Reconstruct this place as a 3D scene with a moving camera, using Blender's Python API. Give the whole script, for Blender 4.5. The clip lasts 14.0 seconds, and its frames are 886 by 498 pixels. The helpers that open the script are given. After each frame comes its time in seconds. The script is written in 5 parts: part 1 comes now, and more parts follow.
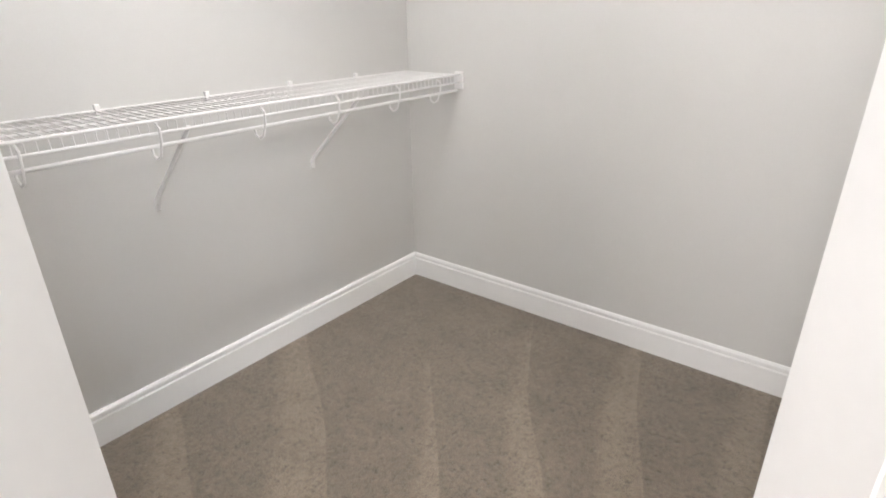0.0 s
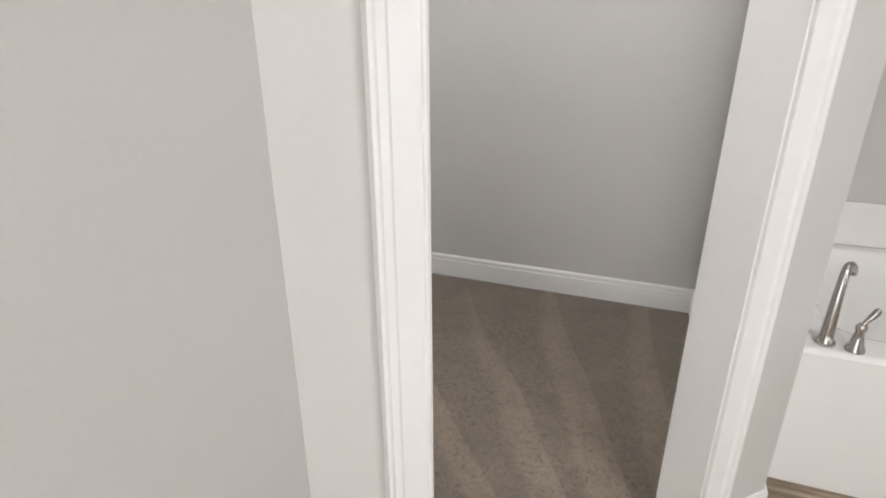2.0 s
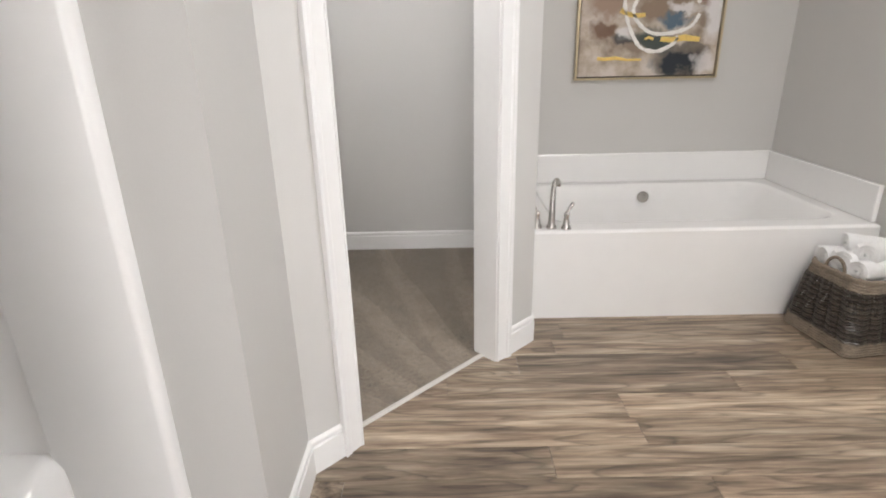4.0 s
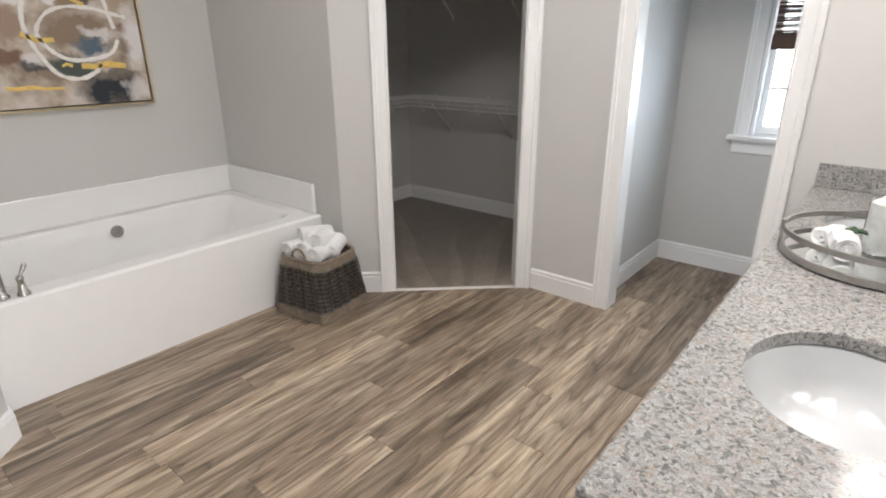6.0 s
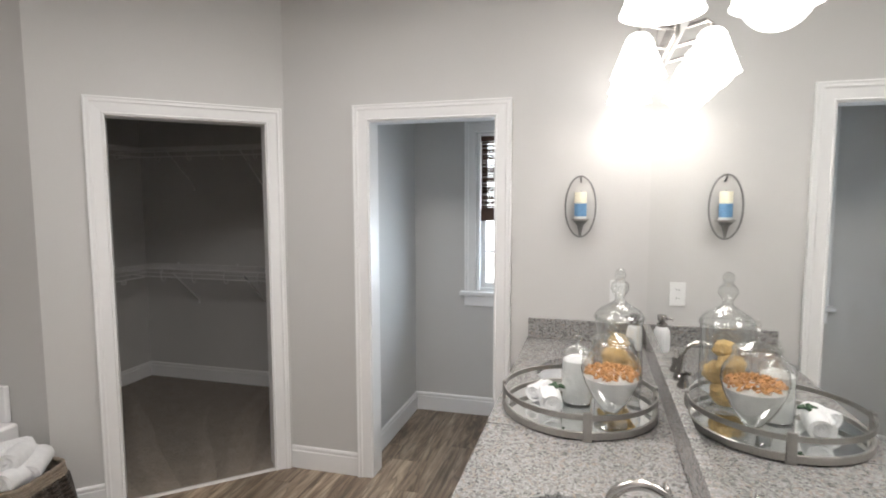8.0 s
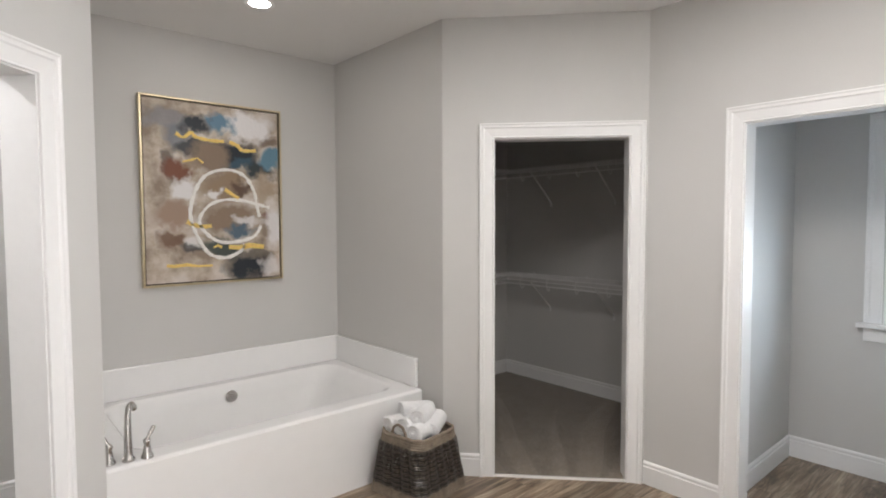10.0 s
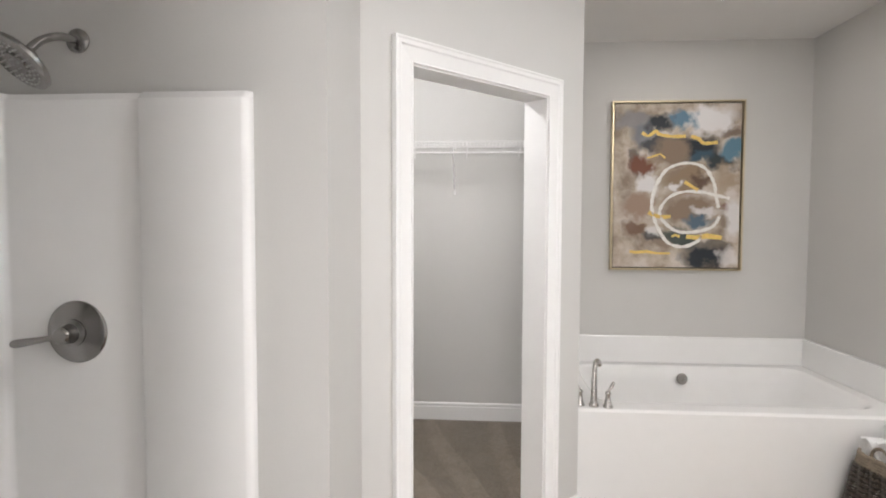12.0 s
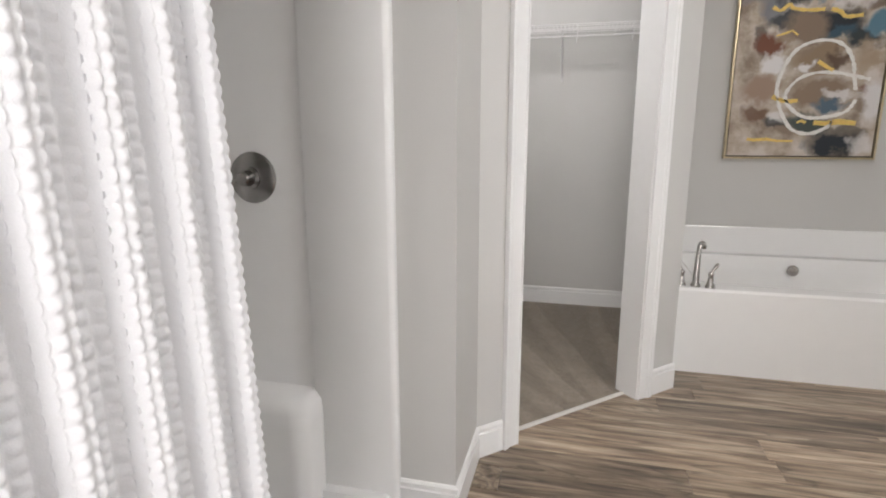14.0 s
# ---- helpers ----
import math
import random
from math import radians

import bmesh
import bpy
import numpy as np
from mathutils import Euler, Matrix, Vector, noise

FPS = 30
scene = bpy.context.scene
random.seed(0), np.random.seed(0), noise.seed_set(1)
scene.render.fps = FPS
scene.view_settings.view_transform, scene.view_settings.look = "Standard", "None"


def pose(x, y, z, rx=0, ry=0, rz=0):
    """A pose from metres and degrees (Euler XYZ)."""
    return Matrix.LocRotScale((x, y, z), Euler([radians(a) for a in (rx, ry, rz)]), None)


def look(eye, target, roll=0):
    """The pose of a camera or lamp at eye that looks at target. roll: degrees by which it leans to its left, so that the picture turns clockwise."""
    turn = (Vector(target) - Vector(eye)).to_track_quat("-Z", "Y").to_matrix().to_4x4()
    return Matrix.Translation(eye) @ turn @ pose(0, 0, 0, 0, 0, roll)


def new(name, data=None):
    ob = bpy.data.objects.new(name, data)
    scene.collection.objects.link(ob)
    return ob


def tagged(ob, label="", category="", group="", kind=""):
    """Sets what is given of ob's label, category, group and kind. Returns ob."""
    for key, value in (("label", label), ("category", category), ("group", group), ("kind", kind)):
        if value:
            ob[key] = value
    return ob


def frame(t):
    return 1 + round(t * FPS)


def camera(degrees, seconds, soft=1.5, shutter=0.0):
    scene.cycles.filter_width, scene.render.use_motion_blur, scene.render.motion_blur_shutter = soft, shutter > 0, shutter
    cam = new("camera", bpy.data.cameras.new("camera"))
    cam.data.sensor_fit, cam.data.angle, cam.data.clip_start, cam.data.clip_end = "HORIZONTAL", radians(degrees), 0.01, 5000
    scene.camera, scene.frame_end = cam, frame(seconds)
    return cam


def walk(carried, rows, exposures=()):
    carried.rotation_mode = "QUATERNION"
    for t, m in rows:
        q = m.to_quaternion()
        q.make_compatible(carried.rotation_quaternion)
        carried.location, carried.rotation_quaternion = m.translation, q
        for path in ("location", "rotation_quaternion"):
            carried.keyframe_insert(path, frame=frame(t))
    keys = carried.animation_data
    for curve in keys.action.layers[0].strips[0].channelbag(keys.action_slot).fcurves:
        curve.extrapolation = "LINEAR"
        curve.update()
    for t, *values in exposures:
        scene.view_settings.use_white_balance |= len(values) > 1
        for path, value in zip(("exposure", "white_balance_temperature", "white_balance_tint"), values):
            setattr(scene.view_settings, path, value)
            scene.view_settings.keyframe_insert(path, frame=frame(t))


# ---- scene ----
cam = camera(78.0, 14.0, 1.9)
PATH = [
    (0, (-2.042, -2.023, 1.338), (-3.168, -0.572, 0.545), -0.7),
    (0.5, (-2.073, -2.074, 1.354), (-3.162, -0.601, 0.553), -0.8),
    (1, (-2.023, -2.238, 1.403), (-3.034, -0.709, 0.604), -0.5),
    (1.5, (-1.99, -2.489, 1.426), (-2.874, -0.881, 0.629), -0.5),
    (2, (-2.196, -2.699, 1.35), (-2.854, -0.963, 0.604), -0.1),
    (2.2, (-2.277, -2.753, 1.325), (-2.859, -0.986, 0.584), 0),
    (4.3, (-2.139, -3.703, 1.361), (-1.938, -1.836, 0.667), -1.0),
    (4.5, (-2.119, -3.723, 1.366), (-1.739, -1.886, 0.674), -0.7),
    (5, (-2.082, -3.739, 1.413), (-1.213, -2.079, 0.712), -0.7),
    (5.5, (-2.072, -3.699, 1.445), (-0.854, -2.284, 0.728), -0.5),
    (6, (-2.056, -3.737, 1.471), (-0.613, -2.539, 0.774), -0.3),
    (6.5, (-2.043, -3.768, 1.472), (-0.404, -2.797, 0.862), -0.2),
    (7, (-2.007, -3.812, 1.541), (-0.223, -3.041, 1.068), -0.2),
    (7.2, (-1.998, -3.815, 1.582), (-0.171, -3.102, 1.186), -0.2),
    (8.25, (-2.01, -3.79, 1.60), (-0.085, -3.275, 1.443), -0.3),
    (9.3, (-2.045, -3.712, 1.575), (-0.303, -2.736, 1.467), -0.2),
    (9.5, (-2.059, -3.73, 1.571), (-0.421, -2.587, 1.459), -0.3),
    (10, (-2.15, -3.69, 1.532), (-0.833, -2.188, 1.434), -0.2),
    (10.5, (-2.213, -3.691, 1.506), (-1.254, -1.939, 1.41), -0.0),
    (11, (-2.217, -3.772, 1.485), (-1.663, -1.853, 1.393), -0.0),
    (11.5, (-2.201, -3.871, 1.469), (-2.075, -1.877, 1.379), 0.0),
    (12, (-2.239, -3.933, 1.462), (-2.381, -1.94, 1.367), 0.2),
    (12.5, (-2.29, -3.968, 1.458), (-2.673, -2.008, 1.36), 0.2),
    (13, (-2.304, -3.985, 1.407), (-2.87, -2.069, 1.299), 0.1),
    (13.5, (-2.279, -4.021, 1.342), (-2.874, -2.143, 0.995), 0.0),
    (14, (-2.279, -4.147, 1.31), (-2.753, -2.249, 0.896), -0.1),
]
walk(cam, [(t, look(eye, target, roll)) for t, eye, target, roll in PATH], [(0, 1.12), (0.5, 1.08), (1.0, 0.75), (1.5, 0.48), (2.0, 0.42), (2.2, 0.45), (4.3, 0.55), (5.0, 0.62), (5.5, 0.58), (6.2, 0.42), (6.8, 0.29), (7.2, 0.18), (9.3, 0.19), (10.0, 0.42), (10.5, 0.6), (11.5, 0.55), (12.5, 0.48), (14.0, 0.2)])

# ---- world, lights, exposure ----
world = bpy.data.worlds.new("world")
scene.world = world
world.use_nodes = True
sky = world.node_tree.nodes.new("ShaderNodeTexSky")
sky.sky_type, sky.sun_disc = "NISHITA", False
sky.sun_elevation, sky.sun_rotation = radians(40), radians(200)
world.node_tree.links.new(sky.outputs[0], world.node_tree.nodes["Background"].inputs[0])
world.node_tree.nodes["Background"].inputs[1].default_value = 0.15
scene.view_settings.exposure = 0.0

CEIL = 2.72
LIGHT_SHADE, LIGHT_VANITY, LIGHT_CAN, LIGHT_CLOSET, LIGHT_WINDOW, LIGHT_HALL_FILL = 4.2, 0.50, 2.2, 29.0, 13.0, 29.0
LIGHT_ROOM_FILL = 28.0


def lamp(name, kind, place, watts, colour, size=0.1, turn=(0, 0, 0), size_y=None):
    data = bpy.data.lights.new(name, kind)
    data.energy, data.color = watts, colour
    if kind == "AREA":
        data.size = size
        data.shape = "DISK"
        if size_y:
            data.shape, data.size_y = "RECTANGLE", size_y
    else:
        data.shadow_soft_size = size
    ob = new(name, data)
    ob.matrix_world = pose(*place, *turn)
    return tagged(ob, kind="structure")


WARM, COOL, NEUTRAL = (1.0, 0.95, 0.90), (0.66, 0.82, 1.0), (1.0, 0.970, 0.962)
# ---- materials ----


def material(name, colour, rough=0.5, metal=0.0, spread=0.06, scale=6.0, grain=120.0, bump=0.05, depth=0.002, coat=0.0, per_piece=0.0):
    """Paint, plastic, metal: a base colour with stains at a large scale, grain at a small one, and a fine relief."""
    m = bpy.data.materials.new(name)
    m.use_nodes = True
    nt = m.node_tree
    b = nt.nodes["Principled BSDF"]
    co = nt.nodes.new("ShaderNodeTexCoord")
    big, small = nt.nodes.new("ShaderNodeTexNoise"), nt.nodes.new("ShaderNodeTexNoise")
    big.inputs["Scale"].default_value, small.inputs["Scale"].default_value = scale, grain
    big.inputs["Detail"].default_value, small.inputs["Detail"].default_value = 4, 2
    add = nt.nodes.new("ShaderNodeMath")
    add.operation = "ADD"
    hsv = nt.nodes.new("ShaderNodeHueSaturation")
    hsv.inputs["Color"].default_value = (*colour, 1)
    span = nt.nodes.new("ShaderNodeMapRange")
    span.inputs["From Min"].default_value, span.inputs["From Max"].default_value = 0.6, 1.4
    span.inputs["To Min"].default_value, span.inputs["To Max"].default_value = 1 - spread, 1 + spread
    L = nt.links.new
    for n in (big, small):
        L(co.outputs["Object"], n.inputs["Vector"])
    L(big.outputs[0], add.inputs[0])
    L(small.outputs[0], add.inputs[1])
    L(add.outputs[0], span.inputs["Value"])
    value = span.outputs[0]
    if per_piece:
        info = nt.nodes.new("ShaderNodeObjectInfo")
        pr = nt.nodes.new("ShaderNodeMapRange")
        pr.inputs["To Min"].default_value, pr.inputs["To Max"].default_value = 1 - per_piece, 1 + per_piece
        mul = nt.nodes.new("ShaderNodeMath")
        mul.operation = "MULTIPLY"
        L(info.outputs["Random"], pr.inputs["Value"])
        L(value, mul.inputs[0])
        L(pr.outputs[0], mul.inputs[1])
        value = mul.outputs[0]
    L(value, hsv.inputs["Value"])
    L(hsv.outputs[0], b.inputs["Base Color"])
    rr = nt.nodes.new("ShaderNodeMapRange")
    rr.inputs["To Min"].default_value, rr.inputs["To Max"].default_value = max(0.02, rough * 0.85), min(1, rough * 1.15)
    L(big.outputs[0], rr.inputs["Value"])
    L(rr.outputs[0], b.inputs["Roughness"])
    b.inputs["Metallic"].default_value = metal
    b.inputs["Coat Weight"].default_value = coat
    if bump:
        bp = nt.nodes.new("ShaderNodeBump")
        bp.inputs["Strength"].default_value, bp.inputs["Distance"].default_value = bump, depth
        L(small.outputs[0], bp.inputs["Height"])
        L(bp.outputs[0], b.inputs["Normal"])
    return m


def glowing(name, colour, strength):
    m = bpy.data.materials.new(name)
    m.use_nodes = True
    b = m.node_tree.nodes["Principled BSDF"]
    b.inputs["Base Color"].default_value = (*colour, 1)
    b.inputs["Emission Color"].default_value = (*colour, 1)
    b.inputs["Emission Strength"].default_value = strength
    b.inputs["Roughness"].default_value = 0.4
    return m


def glassy(name, colour=(1, 1, 1), rough=0.0, ior=1.45):
    m = bpy.data.materials.new(name)
    m.use_nodes = True
    b = m.node_tree.nodes["Principled BSDF"]
    b.inputs["Base Color"].default_value = (*colour, 1)
    b.inputs["Transmission Weight"].default_value = 1
    b.inputs["Roughness"].default_value = rough
    b.inputs["IOR"].default_value = ior
    return m


def thin_glass(name):
    """Clear blown glass with thin walls: light passes straight through, gloss after Fresnel."""
    m = bpy.data.materials.new(name)
    m.use_nodes = True
    nt = m.node_tree
    nt.nodes.remove(nt.nodes["Principled BSDF"])
    clear = nt.nodes.new("ShaderNodeBsdfTransparent")
    shine = nt.nodes.new("ShaderNodeBsdfGlossy")
    facing = nt.nodes.new("ShaderNodeLayerWeight")
    steep, span = nt.nodes.new("ShaderNodeMath"), nt.nodes.new("ShaderNodeMapRange")
    mix = nt.nodes.new("ShaderNodeMixShader")
    clear.inputs["Color"].default_value = (0.975, 0.985, 0.98, 1)
    shine.inputs["Roughness"].default_value = 0.03
    steep.operation, steep.inputs[1].default_value = "POWER", 2.0
    span.inputs["To Min"].default_value, span.inputs["To Max"].default_value = 0.09, 0.85
    nt.links.new(facing.outputs["Facing"], steep.inputs[0])
    nt.links.new(steep.outputs[0], span.inputs["Value"])
    nt.links.new(span.outputs[0], mix.inputs[0])
    nt.links.new(clear.outputs[0], mix.inputs[1])
    nt.links.new(shine.outputs[0], mix.inputs[2])
    nt.links.new(mix.outputs[0], nt.nodes["Material Output"].inputs["Surface"])
    return m


def ramp(nt, stops):
    r = nt.nodes.new("ShaderNodeValToRGB")
    e = r.color_ramp.elements
    while len(e) < len(stops):
        e.new(0.5)
    for el, (p, c) in zip(e, stops):
        el.position, el.color = p, (*c, 1)
    return r


def wood_material():
    """Vinyl oak planks, taupe brown with pale streaks; each plank has its own tone and shift of grain."""
    m = bpy.data.materials.new("plank_oak")
    m.use_nodes = True
    nt = m.node_tree
    L = nt.links.new
    b = nt.nodes["Principled BSDF"]
    co, info = nt.nodes.new("ShaderNodeTexCoord"), nt.nodes.new("ShaderNodeObjectInfo")
    mp = nt.nodes.new("ShaderNodeMapping")
    mp.inputs["Scale"].default_value = (0.9, 10.5, 1)
    off = nt.nodes.new("ShaderNodeVectorMath")
    off.operation = "MULTIPLY_ADD"
    off.inputs[1].default_value = (57, 31, 13)
    L(info.outputs["Random"], off.inputs[0])
    L(co.outputs["Object"], off.inputs[2])
    L(off.outputs[0], mp.inputs["Vector"])
    n1 = nt.nodes.new("ShaderNodeTexNoise")
    n1.inputs["Roughness"].default_value = 0.62
    n1.inputs["Scale"].default_value, n1.inputs["Detail"].default_value, n1.inputs["Distortion"].default_value = 2.1, 10, 0.2
    L(mp.outputs[0], n1.inputs["Vector"])
    mp2 = nt.nodes.new("ShaderNodeMapping")
    mp2.inputs["Scale"].default_value = (5, 75, 1)
    L(off.outputs[0], mp2.inputs["Vector"])
    n2 = nt.nodes.new("ShaderNodeTexNoise")
    n2.inputs["Scale"].default_value, n2.inputs["Detail"].default_value = 1.6, 6
    L(mp2.outputs[0], n2.inputs["Vector"])
    r1 = ramp(nt, [(0.31, (0.098, 0.069, 0.048)), (0.43, (0.190, 0.140, 0.099)), (0.51, (0.278, 0.212, 0.152)), (0.58, (0.345, 0.272, 0.199)), (0.69, (0.46, 0.378, 0.285))])
    L(n1.outputs[0], r1.inputs[0])
    tone = nt.nodes.new("ShaderNodeMapRange")
    tone.inputs["To Min"].default_value, tone.inputs["To Max"].default_value = 0.70, 1.30
    L(info.outputs["Random"], tone.inputs["Value"])
    g = nt.nodes.new("ShaderNodeMapRange")
    g.inputs["From Min"].default_value, g.inputs["From Max"].default_value = 0.3, 0.7
    g.inputs["To Min"].default_value, g.inputs["To Max"].default_value = 0.80, 1.16
    L(n2.outputs[0], g.inputs["Value"])
    mp3 = nt.nodes.new("ShaderNodeMapping")
    mp3.inputs["Scale"].default_value = (0.7, 6.5, 1)
    L(off.outputs[0], mp3.inputs["Vector"])
    n3 = nt.nodes.new("ShaderNodeTexNoise")
    n3.inputs["Scale"].default_value, n3.inputs["Detail"].default_value = 1.0, 2.5
    L(mp3.outputs[0], n3.inputs["Vector"])
    rings = nt.nodes.new("ShaderNodeMath")
    rings.operation, rings.inputs[1].default_value = "MULTIPLY", 13.0
    L(n3.outputs[0], rings.inputs[0])
    saw = nt.nodes.new("ShaderNodeMath")
    saw.operation = "FRACT"
    L(rings.outputs[0], saw.inputs[0])
    line = ramp(nt, [(0.0, (0.58, 0.58, 0.58)), (0.14, (0.88, 0.88, 0.88)), (0.5, (1.14, 1.14, 1.14)), (0.9, (1.06, 1.06, 1.06)), (1.0, (0.64, 0.64, 0.64))])
    L(saw.outputs[0], line.inputs[0])
    mul = nt.nodes.new("ShaderNodeMath")
    mul.operation = "MULTIPLY"
    L(tone.outputs[0], mul.inputs[0])
    L(g.outputs[0], mul.inputs[1])
    mul2 = nt.nodes.new("ShaderNodeMath")
    mul2.operation = "MULTIPLY"
    L(mul.outputs[0], mul2.inputs[0])
    L(line.outputs[0], mul2.inputs[1])
    hsv = nt.nodes.new("ShaderNodeHueSaturation")
    L(mul2.outputs[0], hsv.inputs["Value"])
    L(r1.outputs[0], hsv.inputs["Color"])
    L(hsv.outputs[0], b.inputs["Base Color"])
    b.inputs["Roughness"].default_value = 0.36
    bp = nt.nodes.new("ShaderNodeBump")
    bp.inputs["Strength"].default_value, bp.inputs["Distance"].default_value = 0.18, 0.002
    L(n2.outputs[0], bp.inputs["Height"])
    L(bp.outputs[0], b.inputs["Normal"])
    return m


def carpet_material(name, base, cx, cy):
    """Cut-pile carpet: fibre speckle, and pale wedges fanning out from the door where the vacuum cleaner laid the nap."""
    m = bpy.data.materials.new(name)
    m.use_nodes = True
    nt = m.node_tree
    L = nt.links.new
    b = nt.nodes["Principled BSDF"]
    co = nt.nodes.new("ShaderNodeTexCoord")

    def math_node(op, x, y=0.0, z=0.0):
        n = nt.nodes.new("ShaderNodeMath")
        n.operation = op
        for k, v in enumerate((x, y, z)):
            if isinstance(v, (int, float)):
                n.inputs[k].default_value = v
            else:
                L(v, n.inputs[k])
        return n.outputs[0]

    def noise_node(scale, detail, rough=0.5):
        n = nt.nodes.new("ShaderNodeTexNoise")
        n.inputs["Scale"].default_value, n.inputs["Detail"].default_value, n.inputs["Roughness"].default_value = scale, detail, rough
        L(co.outputs["Object"], n.inputs["Vector"])
        return n.outputs[0]

    fine, tuft, mid, wander = noise_node(210, 3), noise_node(62, 5, 0.7), noise_node(7, 5), noise_node(0.7, 1)
    sub = nt.nodes.new("ShaderNodeVectorMath")
    sub.operation = "SUBTRACT"
    sub.inputs[1].default_value = (cx, cy, 0)
    L(co.outputs["Object"], sub.inputs[0])
    sep = nt.nodes.new("ShaderNodeSeparateXYZ")
    L(sub.outputs[0], sep.inputs[0])
    angle = math_node("ARCTAN2", sep.outputs["Y"], sep.outputs["X"])
    far = math_node("SQRT", math_node("ADD", math_node("MULTIPLY", sep.outputs["X"], sep.outputs["X"]), math_node("MULTIPLY", sep.outputs["Y"], sep.outputs["Y"])))
    turn = math_node("ADD", math_node("MULTIPLY", angle, 5.0), math_node("MULTIPLY", wander, 0.9))
    sector, share = math_node("FLOOR", turn), math_node("FRACT", turn)
    white = nt.nodes.new("ShaderNodeTexWhiteNoise")
    white.noise_dimensions = "1D"
    L(sector, white.inputs["W"])
    reach = math_node("SUBTRACT", math_node("MULTIPLY_ADD", white.outputs["Value"], 0.40, 0.46), math_node("MULTIPLY", math_node("SUBTRACT", far, 0.9), 0.36))
    edge = math_node("SUBTRACT", math_node("MULTIPLY_ADD", mid, 0.06, reach), share)
    w = nt.nodes.new("ShaderNodeMapRange")
    w.inputs["From Min"].default_value, w.inputs["From Max"].default_value = -0.02, 0.12
    w.inputs["To Min"].default_value, w.inputs["To Max"].default_value = 0.92, 1.20
    L(edge, w.inputs["Value"])
    r = ramp(nt, [(0.37, tuple(c * 0.40 for c in base)), (0.46, tuple(c * 0.86 for c in base)), (0.55, base), (0.68, tuple(min(1, c * 1.3) for c in base))])
    L(math_node("ADD", math_node("MULTIPLY", fine, 0.4), math_node("MULTIPLY", tuft, 0.6)), r.inputs[0])
    q = nt.nodes.new("ShaderNodeMapRange")
    q.inputs["To Min"].default_value, q.inputs["To Max"].default_value = 0.74, 1.26
    L(mid, q.inputs["Value"])
    hsv = nt.nodes.new("ShaderNodeHueSaturation")
    L(math_node("MULTIPLY", w.outputs[0], q.outputs[0]), hsv.inputs["Value"])
    L(r.outputs[0], hsv.inputs["Color"])
    L(hsv.outputs[0], b.inputs["Base Color"])
    b.inputs["Roughness"].default_value = 0.95
    b.inputs["Sheen Weight"].default_value = 0.25
    bp = nt.nodes.new("ShaderNodeBump")
    bp.inputs["Strength"].default_value, bp.inputs["Distance"].default_value = 0.9, 0.007
    L(math_node("ADD", fine, tuft), bp.inputs["Height"])
    L(bp.outputs[0], b.inputs["Normal"])
    return m


def granite_material():
    """Polished pale granite: white and grey crystals with dark and rosy specks."""
    m = bpy.data.materials.new("granite")
    m.use_nodes = True
    nt = m.node_tree
    L = nt.links.new
    b = nt.nodes["Principled BSDF"]
    co = nt.nodes.new("ShaderNodeTexCoord")
    warp = nt.nodes.new("ShaderNodeTexNoise")
    warp.inputs["Scale"].default_value, warp.inputs["Detail"].default_value = 30, 3
    mixv = nt.nodes.new("ShaderNodeVectorMath")
    mixv.operation = "MULTIPLY_ADD"
    mixv.inputs[1].default_value = (0.03, 0.03, 0.03)
    L(co.outputs["Object"], warp.inputs["Vector"])
    L(warp.outputs["Color"], mixv.inputs[0])
    L(co.outputs["Object"], mixv.inputs[2])
    v = nt.nodes.new("ShaderNodeTexVoronoi")
    v.inputs["Scale"].default_value = 150
    L(mixv.outputs[0], v.inputs["Vector"])
    sep = nt.nodes.new("ShaderNodeSeparateColor")
    L(v.outputs["Color"], sep.inputs[0])
    r = ramp(nt, [(0.0, (0.13, 0.128, 0.126)), (0.12, (0.20, 0.195, 0.19)), (0.30, (0.28, 0.272, 0.265)), (0.55, (0.34, 0.332, 0.325)), (0.80, (0.40, 0.395, 0.39)), (0.93, (0.33, 0.285, 0.255))])
    L(sep.outputs[0], r.inputs[0])
    n = nt.nodes.new("ShaderNodeTexNoise")
    n.inputs["Scale"].default_value, n.inputs["Detail"].default_value = 260, 2
    L(co.outputs["Object"], n.inputs["Vector"])
    mr = nt.nodes.new("ShaderNodeMapRange")
    mr.inputs["From Min"].default_value, mr.inputs["From Max"].default_value = 0.3, 0.7
    mr.inputs["To Min"].default_value, mr.inputs["To Max"].default_value = 0.7, 1.2
    L(n.outputs[0], mr.inputs["Value"])
    hsv = nt.nodes.new("ShaderNodeHueSaturation")
    L(mr.outputs[0], hsv.inputs["Value"])
    L(r.outputs[0], hsv.inputs["Color"])
    L(hsv.outputs[0], b.inputs["Base Color"])
    b.inputs["Roughness"].default_value = 0.16
    return m


PAINT = material("greige_wall_paint", (0.60, 0.59, 0.575), 0.62, spread=0.025, scale=2.0, grain=260, bump=0.12, depth=0.0008)
CEILING = material("ceiling_paint", (0.78, 0.77, 0.76), 0.9, spread=0.02, scale=2, grain=140, bump=0.2, depth=0.001)
TRIM = material("white_trim_paint", (0.84, 0.835, 0.83), 0.34, spread=0.015, scale=3, grain=40, bump=0.03, depth=0.0006)
ACRYLIC = material("white_acrylic", (0.87, 0.865, 0.86), 0.11, spread=0.012, scale=2, grain=14, bump=0.015, depth=0.002)
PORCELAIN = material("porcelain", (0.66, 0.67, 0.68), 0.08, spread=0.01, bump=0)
WIRE = material("white_vinyl_wire", (0.80, 0.79, 0.785), 0.38, spread=0.02, bump=0)
